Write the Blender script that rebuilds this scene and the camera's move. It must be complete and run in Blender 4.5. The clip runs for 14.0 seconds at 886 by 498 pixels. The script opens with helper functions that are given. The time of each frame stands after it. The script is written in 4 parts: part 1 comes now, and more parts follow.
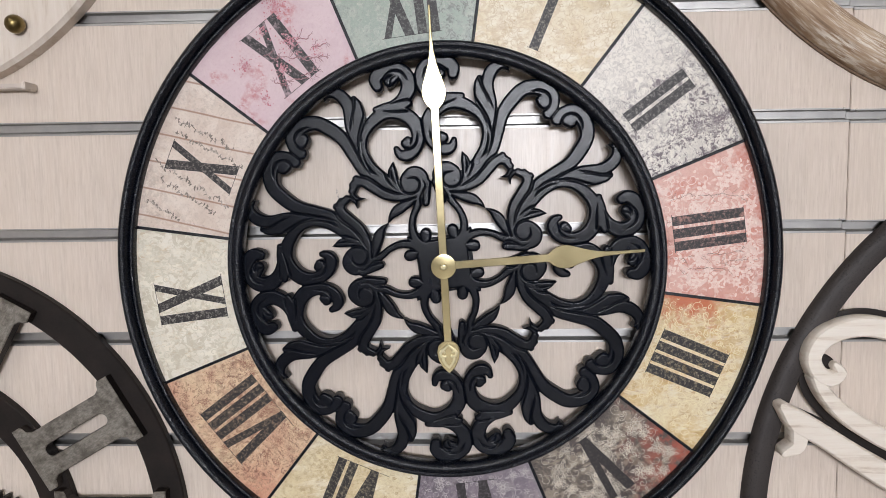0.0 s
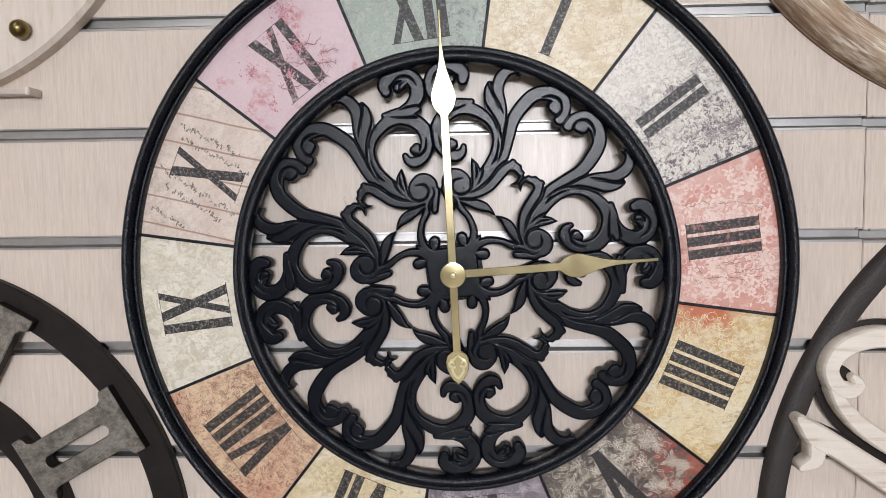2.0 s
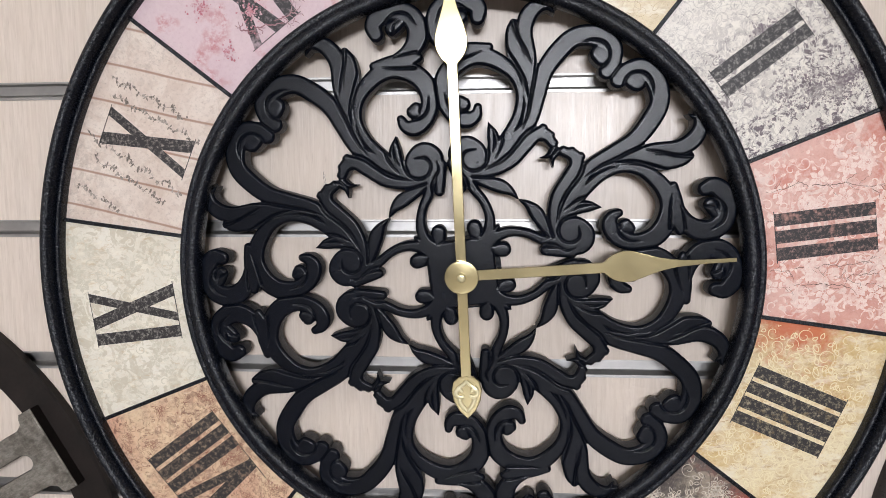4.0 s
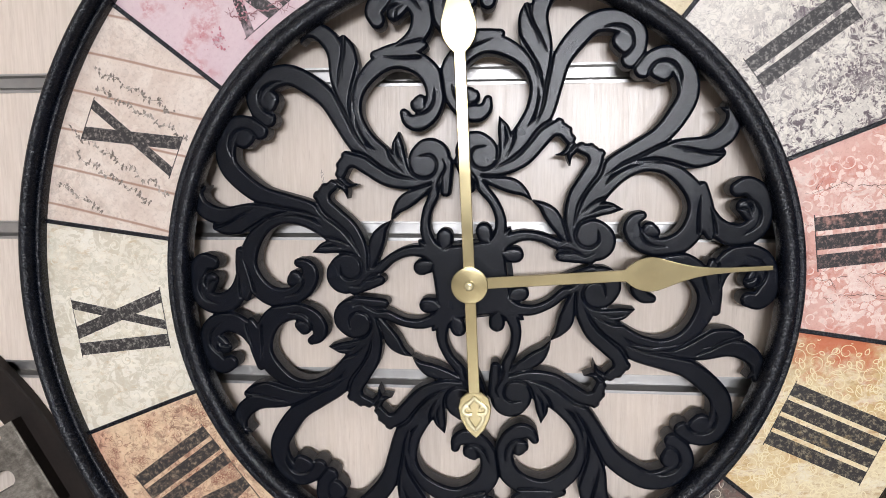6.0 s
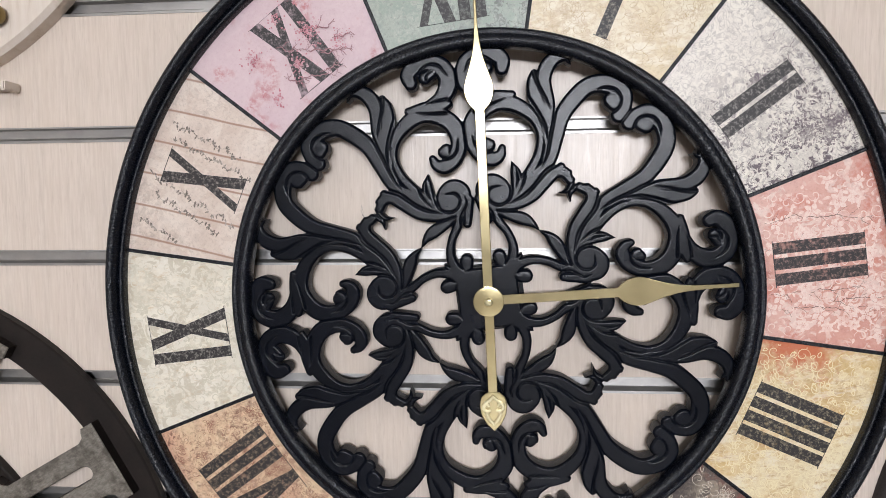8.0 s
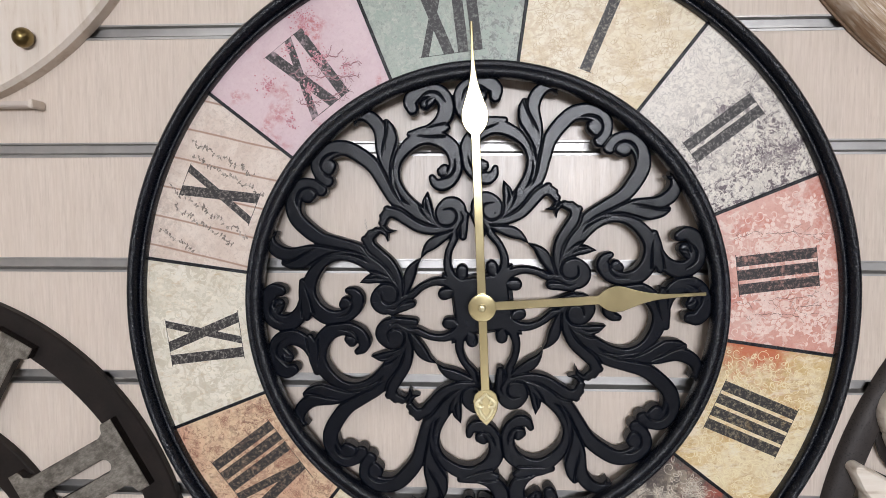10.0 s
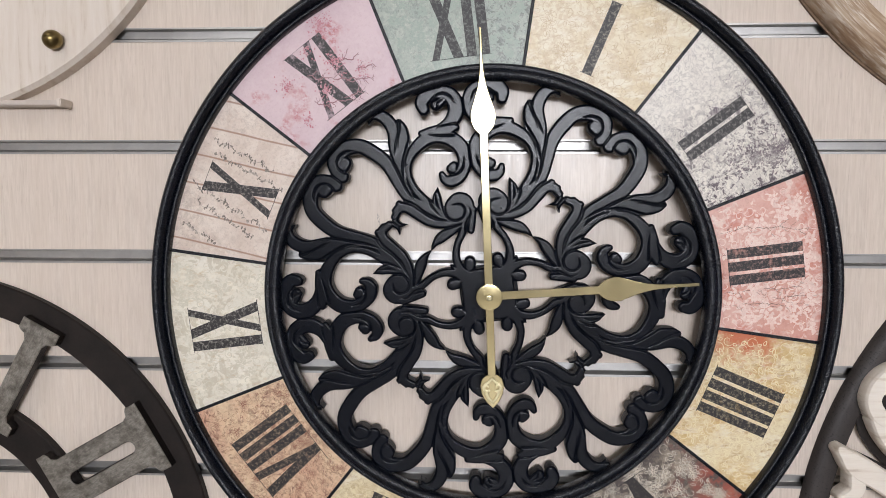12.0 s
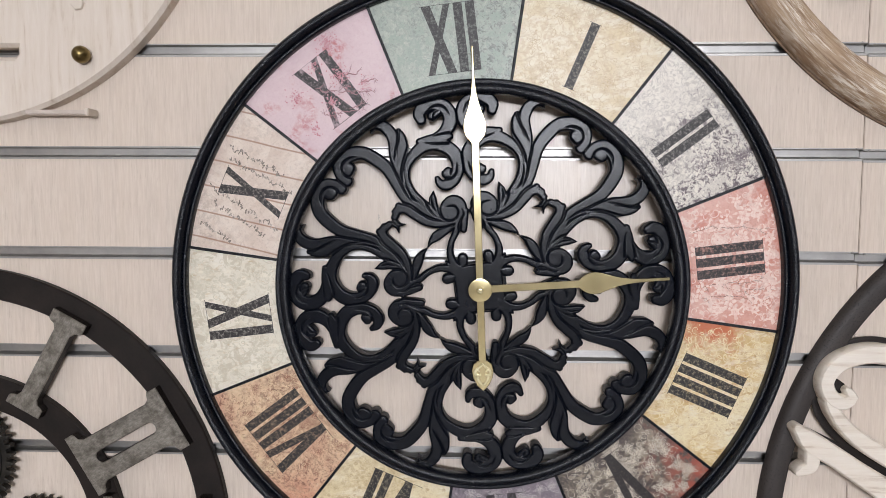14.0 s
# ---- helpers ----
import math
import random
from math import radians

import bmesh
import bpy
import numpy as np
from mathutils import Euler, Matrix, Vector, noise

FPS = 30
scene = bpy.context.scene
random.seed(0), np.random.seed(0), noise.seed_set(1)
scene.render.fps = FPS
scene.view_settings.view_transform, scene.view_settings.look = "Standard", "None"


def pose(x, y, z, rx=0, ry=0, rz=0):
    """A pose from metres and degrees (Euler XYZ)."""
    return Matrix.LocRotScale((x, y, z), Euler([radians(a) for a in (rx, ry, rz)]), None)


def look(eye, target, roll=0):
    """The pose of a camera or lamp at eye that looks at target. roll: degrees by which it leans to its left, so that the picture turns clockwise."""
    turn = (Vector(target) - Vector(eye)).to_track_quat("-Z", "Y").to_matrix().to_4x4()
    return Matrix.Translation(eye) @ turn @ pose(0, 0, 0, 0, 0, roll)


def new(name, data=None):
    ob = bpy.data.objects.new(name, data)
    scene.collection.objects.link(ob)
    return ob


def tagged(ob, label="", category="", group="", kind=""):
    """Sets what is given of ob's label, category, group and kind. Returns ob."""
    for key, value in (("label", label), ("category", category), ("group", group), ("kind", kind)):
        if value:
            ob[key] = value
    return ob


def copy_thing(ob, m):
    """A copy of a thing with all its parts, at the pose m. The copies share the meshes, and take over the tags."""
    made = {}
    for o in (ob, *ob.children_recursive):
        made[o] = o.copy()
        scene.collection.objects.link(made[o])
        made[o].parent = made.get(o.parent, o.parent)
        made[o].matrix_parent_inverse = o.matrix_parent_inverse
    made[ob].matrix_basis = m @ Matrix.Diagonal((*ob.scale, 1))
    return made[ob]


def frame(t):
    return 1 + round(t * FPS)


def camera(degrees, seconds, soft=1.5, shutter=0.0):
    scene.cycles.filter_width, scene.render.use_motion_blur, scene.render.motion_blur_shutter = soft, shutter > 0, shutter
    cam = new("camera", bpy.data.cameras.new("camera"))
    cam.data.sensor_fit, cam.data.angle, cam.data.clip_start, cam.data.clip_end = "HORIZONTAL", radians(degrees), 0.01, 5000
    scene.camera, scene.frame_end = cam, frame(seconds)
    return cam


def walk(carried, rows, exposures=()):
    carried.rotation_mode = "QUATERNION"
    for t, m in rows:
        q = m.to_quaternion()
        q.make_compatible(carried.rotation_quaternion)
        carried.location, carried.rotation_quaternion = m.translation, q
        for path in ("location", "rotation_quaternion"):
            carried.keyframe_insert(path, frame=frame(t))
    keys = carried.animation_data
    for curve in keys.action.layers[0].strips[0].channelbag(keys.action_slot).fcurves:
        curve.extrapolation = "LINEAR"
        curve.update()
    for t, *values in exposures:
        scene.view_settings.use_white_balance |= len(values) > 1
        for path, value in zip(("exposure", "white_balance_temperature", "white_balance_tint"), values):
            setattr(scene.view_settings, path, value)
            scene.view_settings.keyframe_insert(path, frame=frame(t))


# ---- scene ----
cam = camera(70.0, 14.0, 0.5)
PATH = [
    (0, (0.017, -0.57, 1.66), (-0.049, 1.423, 1.503), -0.8),
    (0.5, (0.013, -0.57, 1.658), (-0.051, 1.423, 1.5), -0.7),
    (1, (0.011, -0.569, 1.657), (-0.045, 1.425, 1.509), -0.6),
    (1.5, (0.011, -0.568, 1.658), (-0.05, 1.427, 1.528), -0.7),
    (2, (0.01, -0.56, 1.658), (-0.061, 1.435, 1.532), -0.7),
    (2.5, (0.01, -0.53, 1.658), (-0.067, 1.463, 1.513), -0.4),
    (3, (0.012, -0.492, 1.66), (-0.087, 1.498, 1.491), -0.3),
    (5.5, (0.019, -0.386, 1.659), (-0.161, 1.595, 1.453), -0.2),
    (6, (0.018, -0.393, 1.663), (-0.166, 1.588, 1.452), -0.2),
    (6.5, (0.018, -0.412, 1.663), (-0.157, 1.571, 1.47), -0.1),
    (7, (0.021, -0.431, 1.664), (-0.164, 1.553, 1.49), -0.7),
    (7.5, (0.014, -0.451, 1.667), (-0.18, 1.534, 1.51), -0.8),
    (8, (0.004, -0.472, 1.668), (-0.161, 1.517, 1.542), -0.5),
    (8.5, (-0.004, -0.487, 1.672), (-0.136, 1.506, 1.563), -0.4),
    (11, (-0.009, -0.533, 1.678), (-0.099, 1.461, 1.552), 0.1),
    (11.5, (-0.014, -0.54, 1.676), (-0.095, 1.454, 1.549), 0.1),
    (12, (-0.019, -0.55, 1.675), (-0.099, 1.444, 1.55), 0.2),
    (12.5, (-0.027, -0.561, 1.674), (-0.091, 1.434, 1.558), 0.4),
    (13, (-0.023, -0.577, 1.679), (-0.106, 1.417, 1.557), 0.3),
    (13.5, (-0.021, -0.591, 1.677), (-0.091, 1.404, 1.549), 0.6),
    (14, (-0.018, -0.605, 1.678), (-0.079, 1.389, 1.547), 0.3),
]
walk(cam, [(t, look(eye, target, roll)) for t, eye, target, roll in PATH],
     [(0.0, 0.0), (3.0, 0.03), (5.5, 0.27), (7.0, 0.20), (8.5, 0.07), (11.0, 0.0), (14.0, 0.0)])

# ---- world, light, exposure ----
world = bpy.data.worlds.new("shop_air")
scene.world = world
world.use_nodes = True
world.node_tree.nodes["Background"].inputs[0].default_value = (0.9, 0.92, 1.0, 1)
world.node_tree.nodes["Background"].inputs[1].default_value = 0.05
scene.view_settings.exposure = 0.0

PANEL_POWER = 6.9
CEILING = 2.9
LAMP_XY = [(x, y) for y in (-1.3, -4.0, -6.4) for x in (-1.0, 1.2)]


def area_lamp(x, y, z, sx, sy, power):
    data = bpy.data.lights.new("ceiling_panel_light", "AREA")
    data.shape, data.size, data.size_y, data.energy = "RECTANGLE", sx, sy, power
    data.color = (0.90, 0.92, 0.985)
    ob = new("ceiling_panel_light", data)
    ob.matrix_world = look((x, y, z), (x, y + 0.0001, z - 1))
    return ob


for lx, ly in LAMP_XY:
    area_lamp(lx, ly, CEILING - 0.045, 0.56, 0.56, PANEL_POWER * (0.15 if ly > -2 else 1.1))

# added frontal light for glare and fill; the real source is unknown
GLARE_OPENING = (-0.8, 2.2, 2.15, 2.82)
data = bpy.data.lights.new("added_frontal_light", "AREA")
data.shape, data.size, data.size_y, data.energy = "RECTANGLE", GLARE_OPENING[1] - GLARE_OPENING[0] - 0.1, GLARE_OPENING[3] - GLARE_OPENING[2] - 0.1, 412.0
data.color = (0.895, 0.915, 0.985)
frontal_light = new("added_frontal_light", data)
frontal_light.matrix_world = look(((GLARE_OPENING[0] + GLARE_OPENING[1]) / 2, -8.19, (GLARE_OPENING[2] + GLARE_OPENING[3]) / 2), ((GLARE_OPENING[0] + GLARE_OPENING[1]) / 2, 0, (GLARE_OPENING[2] + GLARE_OPENING[3]) / 2))


# ---- materials ----
def lin(r, g, b):
    def one(c):
        c /= 255
        return c / 12.92 if c <= 0.04045 else ((c + 0.055) / 1.055) ** 2.4
    return (one(r), one(g), one(b), 1)


class Mat:
    """A small builder of node materials: every method returns an output socket."""

    def __init__(self, name, rough=0.5, metal=0.0):
        self.m = bpy.data.materials.new(name)
        self.m.use_nodes = True
        self.t = self.m.node_tree
        self.b = self.t.nodes["Principled BSDF"]
        self.b.inputs["Roughness"].default_value = rough
        self.b.inputs["Metallic"].default_value = metal
        self.co = self.t.nodes.new("ShaderNodeTexCoord").outputs["Object"]

    def put(self, socket, value):
        if hasattr(value, "links"):
            self.t.links.new(value, socket)
        else:
            socket.default_value = value

    def scaled(self, x, y, z, turn=0.0, shift=(0, 0, 0)):
        n = self.t.nodes.new("ShaderNodeMapping")
        self.put(n.inputs[0], self.co)
        n.inputs["Location"].default_value = shift
        n.inputs["Rotation"].default_value = (0, radians(turn), 0)
        n.inputs["Scale"].default_value = (x, y, z)
        return n.outputs[0]

    def grain(self, scale, detail=4.0, rough=0.6, vec=None, twist=0.0):
        n = self.t.nodes.new("ShaderNodeTexNoise")
        self.put(n.inputs["Vector"], vec or self.co)
        n.inputs["Scale"].default_value, n.inputs["Detail"].default_value = scale, detail
        n.inputs["Roughness"].default_value, n.inputs["Distortion"].default_value = rough, twist
        return n.outputs[0]

    def bands(self, scale, twist=0.0, vec=None, axis="X", detail=2.0):
        n = self.t.nodes.new("ShaderNodeTexWave")
        n.bands_direction = axis
        self.put(n.inputs["Vector"], vec or self.co)
        n.inputs["Scale"].default_value, n.inputs["Distortion"].default_value = scale, twist
        n.inputs["Detail"].default_value = detail
        return n.outputs["Fac"]

    def span(self, fac, lo, hi, a=0.0, b=1.0):
        n = self.t.nodes.new("ShaderNodeMapRange")
        self.put(n.inputs[0], fac)
        for i, v in zip((1, 2, 3, 4), (lo, hi, a, b)):
            n.inputs[i].default_value = v
        return n.outputs[0]

    def times(self, a, b, kind="MULTIPLY"):
        n = self.t.nodes.new("ShaderNodeMath")
        n.operation = kind
        self.put(n.inputs[0], a)
        self.put(n.inputs[1], b)
        return n.outputs[0]

    def mix(self, fac, a, b, kind="MIX"):
        n = self.t.nodes.new("ShaderNodeMix")
        n.data_type, n.blend_type = "RGBA", kind
        self.put(n.inputs[0], fac)
        self.put(n.inputs[6], a)
        self.put(n.inputs[7], b)
        return n.outputs[2]

    def chance(self):
        return self.t.nodes.new("ShaderNodeObjectInfo").outputs["Random"]

    def along(self, axis):
        n = self.t.nodes.new("ShaderNodeSeparateXYZ")
        self.put(n.inputs[0], self.co)
        return n.outputs[axis]

    def round_the_ring(self, along, across):
        """Coordinates that run round the y axis, for grain that follows a ring."""
        x, z = self.along(0), self.along(2)
        n = self.t.nodes.new("ShaderNodeCombineXYZ")
        self.put(n.inputs[0], self.times(self.times(z, x, "ARCTAN2"), along))
        r = self.times(self.times(self.times(x, x), self.times(z, z), "ADD"), 0.5, "POWER")
        self.put(n.inputs[1], self.times(r, across))
        return n.outputs[0]

    def relief(self, height, strength=0.3, distance=0.001):
        n = self.t.nodes.new("ShaderNodeBump")
        n.inputs["Strength"].default_value, n.inputs["Distance"].default_value = strength, distance
        self.put(n.inputs["Height"], height)
        self.put(self.b.inputs["Normal"], n.outputs[0])

    def done(self, colour, rough=None):
        self.put(self.b.inputs["Base Color"], colour)
        if rough is not None:
            self.put(self.b.inputs["Roughness"], rough)
        return self.m


def slat_material():
    m = Mat("cream_laminate", 0.32)
    fine = m.grain(1.0, 3, 0.6, m.scaled(520, 40, 34))
    broad = m.grain(1.0, 3, 0.5, m.scaled(120, 10, 5))
    c = m.mix(m.span(fine, 0.38, 0.62), lin(211, 197, 184), lin(223, 210, 198))
    c = m.mix(m.times(m.span(broad, 0.4, 0.7), 0.45), c, lin(210, 195, 180))
    c = m.mix(m.times(m.chance(), 0.16), c, lin(206, 191, 176))
    tick = m.times(m.span(m.grain(1.0, 2, 0.5, m.scaled(700, 40, 75)), 0.60, 0.70), m.span(m.grain(14, 3), 0.42, 0.6))
    c = m.mix(m.times(tick, 0.26), c, lin(168, 150, 134))
    m.relief(fine, 0.30, 0.0004)
    m.b.inputs["Specular IOR Level"].default_value = 0.36
    return m.done(c, m.span(broad, 0.3, 0.7, 0.24, 0.33))


def metal_material(name, c1, c2, rough, scale=260.0, metal=1.0, bump=0.1):
    m = Mat(name, rough, metal)
    g = m.grain(scale, 4, 0.65)
    w = m.grain(scale / 9, 3, 0.6)
    m.relief(g, bump, 0.0006)
    return m.done(m.mix(m.span(w, 0.35, 0.65), c1, c2), m.span(g, 0.3, 0.7, rough * 0.8, min(1, rough * 1.25)))


def black_paint(name, rough, bump, scale, deep, gloss, lit_grey=0.0):
    m = Mat(name, rough)
    g = m.grain(scale, 4, 0.7)
    w = m.grain(30, 3, 0.6)
    c = m.mix(m.span(w, 0.35, 0.7), lin(8, 12, 20), lin(13, 17, 27))
    # grey specks put the light caught by the casting's sides into the colour
    if lit_grey:
        c = m.mix(m.span(g, 0.42, 0.62, 0.0, lit_grey), c, lin(112, 108, 104))
    m.relief(g, bump, deep)
    m.b.inputs["Specular IOR Level"].default_value = gloss
    return m.done(c, m.span(g, 0.35, 0.65, rough * 0.75, rough * 1.4))


def washed_wood(name, pale, mid, dark, upright=False, worn=0.5, ring=False):
    m = Mat(name, 0.62)
    v = m.round_the_ring(6, 190) if ring else m.scaled(*((150, 60, 14) if upright else (14, 60, 150)))
    long = m.grain(1.0, 5, 0.65, v, 0.4)
    flake = m.grain(46, 5, 0.7)
    c = m.mix(m.span(long, 0.35, 0.62), pale, mid)
    c = m.mix(m.times(m.span(long, 0.56, 0.72), m.span(flake, 0.5 - 0.2 * worn, 0.75)), c, dark)
    if ring:
        lime = m.grain(1.0, 6, 0.75, m.round_the_ring(11, 620), 0.2)
        c = m.mix(m.times(m.span(lime, 0.47, 0.57), m.span(m.grain(1.0, 4, 0.6, m.round_the_ring(5, 90)), 0.42, 0.58)), c, lin(226, 216, 202))
    m.relief(long, 0.35, 0.0012)
    return m.done(c)


M_SLAT = slat_material()
M_RAIL = metal_material("anodised_aluminium", lin(180, 178, 175), lin(164, 162, 160), 0.42, 300, 1.0, 0.03)
M_BLACK = black_paint("satin_black_enamel", 0.20, 0.16, 1300, 0.0007, 0.24)
# same paint as the faces, greyed to look lit from above
M_CAST_LIT = black_paint("gritty_black_casting_lit", 0.45, 0.7, 900, 0.0008, 0.6, 0.22)
M_RING = black_paint("rough_black_paint", 0.23, 0.55, 750, 0.0008, 0.36)
M_GOLD = metal_material("brushed_brass", lin(205, 191, 148), lin(192, 177, 132), 0.17, 40, 0.68, 0.0)
M_GOLD_BRIGHT = metal_material("polished_brass", lin(236, 228, 190), lin(220, 208, 162), 0.18, 300, 0.6, 0.0)
M_BAND = metal_material("brown_black_metal", lin(25, 20, 18), lin(36, 29, 26), 0.5, 330, 0.0, 0.2)
m = Mat("brushed_pewter", 0.36, 0.75)
streak = m.grain(1.0, 5, 0.75, m.scaled(700, 700, 260, 25))
blotch = m.grain(60, 4, 0.7)
c = m.mix(m.span(streak, 0.38, 0.62), lin(140, 136, 128), lin(174, 169, 160))
m.relief(streak, 0.25, 0.0005)
M_PEWTER = m.done(m.mix(m.span(blotch, 0.44, 0.62, 0, 0.75), c, lin(92, 87, 80)), m.span(streak, 0.3, 0.7, 0.32, 0.5))
M_GEAR = metal_material("dark_steel_gear", lin(70, 68, 64), lin(48, 46, 44), 0.4, 300, 0.8, 0.2)
M_WHITEWOOD = washed_wood("whitewashed_wood", lin(236, 228, 217), lin(225, 214, 200), lin(166, 142, 118), False, 0.8)
M_PALEWOOD = washed_wood("cream_washed_boards", lin(223, 212, 201), lin(214, 201, 187), lin(176, 154, 132), True, 0.7)
M_BROWNWOOD = washed_wood("driftwood_brown", lin(190, 168, 142), lin(150, 122, 96), lin(96, 74, 56), False, 1.0, True)
M_DARKWOOD = washed_wood("walnut_brown", lin(120, 96, 72), lin(98, 76, 56), lin(66, 50, 38), False, 0.8)
M_BRONZE = metal_material("antique_bronze", lin(150, 134, 92), lin(118, 102, 66), 0.34, 200, 1.0, 0.1)


def pitted_metal():
    m = Mat("pitted_dark_metal", 0.5)
    p = m.grain(620, 3, 0.7)
    c = m.mix(m.span(p, 0.36, 0.44), lin(26, 24, 24), lin(62, 57, 55))
    c = m.mix(m.span(m.grain(25, 4), 0.35, 0.7, 0, 0.6), c, lin(48, 44, 43))
    m.relief(m.span(p, 0.32, 0.46), 0.3, 0.0006)
    return m.done(c)


M_PITTED = pitted_metal()
for material in (M_BAND, M_PITTED):
    material.node_tree.nodes["Principled BSDF"].inputs["Specular IOR Level"].default_value = 0.28


def print_material(name, ground, second, figure, dark, kind, seed):
    """An aged decorative print: mottled ground, floral figure, stains, specks and cracks."""
    m = Mat(name, 0.40)
    s = (seed * 0.37, seed * 0.11, seed * 0.53)
    base = m.scaled(1, 1, 1, seed * 23, s)
    other = m.scaled(1, 1, 1, seed * 41, (s[2], s[0], s[1]))
    lines_n, blobs, specks, fine_n = STYLES[kind]
    big = m.grain(20, 5, 0.65, base)
    c = m.mix(m.span(big, 0.40, 0.62), ground, second)
    where = m.grain(26, 4, 0.65, other)
    # leafy figure: blots of a swirled field, and its contour lines as scrolls
    blot = m.grain(64, 3.5, 0.55, base, 2.2)
    c = m.mix(m.times(m.times(m.span(blot, 0.505, 0.545), m.span(where, 0.36, 0.5)), blobs), c, figure)
    field = m.grain(48, 1.6, 0.4, other, 1.2)
    wave = m.times(m.times(field, 95.0), 1.0, "SINE")
    c = m.mix(m.times(m.times(m.span(wave, 0.55, 0.9), m.span(where, 0.62, 0.46)), lines_n), c, figure)
    c = m.mix(m.times(m.times(m.span(wave, -0.6, -0.95), m.span(where, 0.62, 0.46)), lines_n * 0.45), c, dark)
    # fine mottling, specks that crowd to one side, worn pale scratches
    fine = m.grain(420, 6, 0.8, base)
    c = m.mix(m.times(m.span(fine, 0.52, 0.70), fine_n), c, dark)
    c = m.mix(m.times(m.span(fine, 0.44, 0.30), fine_n * 0.8), c, lin(238, 230, 216))
    a = radians(90 - 30 * seed)
    cross = m.times(m.times(m.along(0), math.sin(a)), m.times(m.along(2), -math.cos(a)), "ADD")
    speck = m.grain(150, 5, 0.8, base, 0.9)
    crowd = m.span(m.times(cross, m.times(m.span(where, 0.3, 0.7), 0.07), "ADD"), -0.01, 0.07) if kind in ("stone", "damask") else m.span(m.grain(15, 4, 0.6, other), 0.48, 0.62)
    c = m.mix(m.times(m.times(m.span(speck, 0.49, 0.56), crowd), specks), c, dark)
    if kind in ("scroll", "pale"):
        c = m.mix(m.times(m.span(m.grain(38, 5, 0.7, m.scaled(1.0, 1, 2.6, 10, s)), 0.53, 0.62), 0.55), c, lin(241, 234, 217))
        c = m.mix(m.times(m.span(m.grain(90, 5, 0.75, m.scaled(1.0, 1, 3.0, 30, s)), 0.56, 0.64), 0.5), c, dark)
    if kind == "plank":
        v = m.scaled(1, 1, 1, -20)
        seam = m.bands(12.5, 0.35, v, "Z", 2)
        c = m.mix(m.span(seam, 0.982, 1.0, 0, 0.8), c, lin(150, 106, 82))
    if kind == "floral":
        rust = m.times(m.span(m.grain(30, 3, 0.5, other), 0.60, 0.68), m.span(m.grain(330, 4, 0.7, base), 0.44, 0.56))
        c = m.mix(m.times(rust, 0.75), c, lin(166, 78, 60))
    if kind == "branch":
        spot = m.times(m.span(m.grain(34, 3, 0.5, base), 0.55, 0.66), m.span(m.grain(260, 4, 0.7, base), 0.42, 0.58))
        c = m.mix(m.times(spot, 0.8), c, lin(184, 96, 98))
    m.relief(fine, 0.06, 0.0005)
    return m, c


# scroll lines, leaf blots, specks, fine mottling
STYLES = {
    "damask": (0.2, 0.5, 0.6, 0.50), "scroll": (0.2, 0.5, 0.42, 0.55), "floral": (0.0, 0.75, 0.14, 0.34),
    "stone": (0.45, 0.6, 0.98, 0.70), "plank": (0.0, 0.3, 0.22, 0.45), "branch": (0.0, 0.2, 0.05, 0.22),
    "rust": (0.1, 0.45, 0.55, 0.60), "dark": (0.1, 0.45, 0.8, 0.60), "pale": (0.25, 0.75, 0.10, 0.34),
}


def panel_material(hour):
    g, s2, f, d, kind = PRINTS[hour]
    m, c = print_material("aged_print_%s" % ROMAN[hour].lower(), g, s2, f, d, kind, hour)
    if hour == 3:       # red patches where the pale coat has worn away
        patch_red = m.times(m.span(m.grain(30, 5, 0.65), 0.52, 0.62), m.span(m.grain(240, 5, 0.75), 0.36, 0.56))
        c = m.mix(m.times(patch_red, 0.65), c, lin(202, 112, 92))
    if hour == 4:       # rust-orange wash along one side
        cross = m.times(m.times(m.along(0), -0.5), m.times(m.along(2), -0.866), "ADD")
        out = m.times(m.times(m.along(0), 0.866), m.times(m.along(2), -0.5), "ADD")
        rough_edge = m.times(m.grain(55, 6, 0.75), 0.10)
        wash = m.times(m.span(m.times(cross, rough_edge, "ADD"), 0.022, 0.0), m.span(m.times(out, rough_edge, "ADD"), 0.304, 0.276))
        c = m.mix(m.times(wash, 0.9), c, lin(196, 98, 60))
        c = m.mix(m.times(m.times(m.span(m.grain(28, 4, 0.6), 0.60, 0.68), m.span(m.grain(300, 4, 0.7), 0.46, 0.56)), 0.6), c, lin(170, 96, 58))
    if hour == 5:       # red wash towards the rim
        wash = m.span(m.times(m.along(0), m.times(m.grain(40, 4), 0.08), "ADD"), 0.175, 0.225)
        c = m.mix(m.times(m.times(wash, m.span(m.grain(70, 5, 0.7), 0.42, 0.56)), 0.85), c, lin(172, 84, 66))
    if hour == 8:
        wash = m.span(m.times(m.along(2), m.times(m.grain(30, 4), 0.06), "ADD"), -0.125, -0.190)
        c = m.mix(m.times(wash, 0.8), c, lin(202, 112, 92))
        c = m.mix(m.times(m.times(m.span(m.grain(210, 5, 0.7, None, 1.4), 0.53, 0.60), m.span(m.grain(34, 4, 0.6), 0.40, 0.52)), 0.8), c, lin(116, 74, 62))
    return m.done(c), c


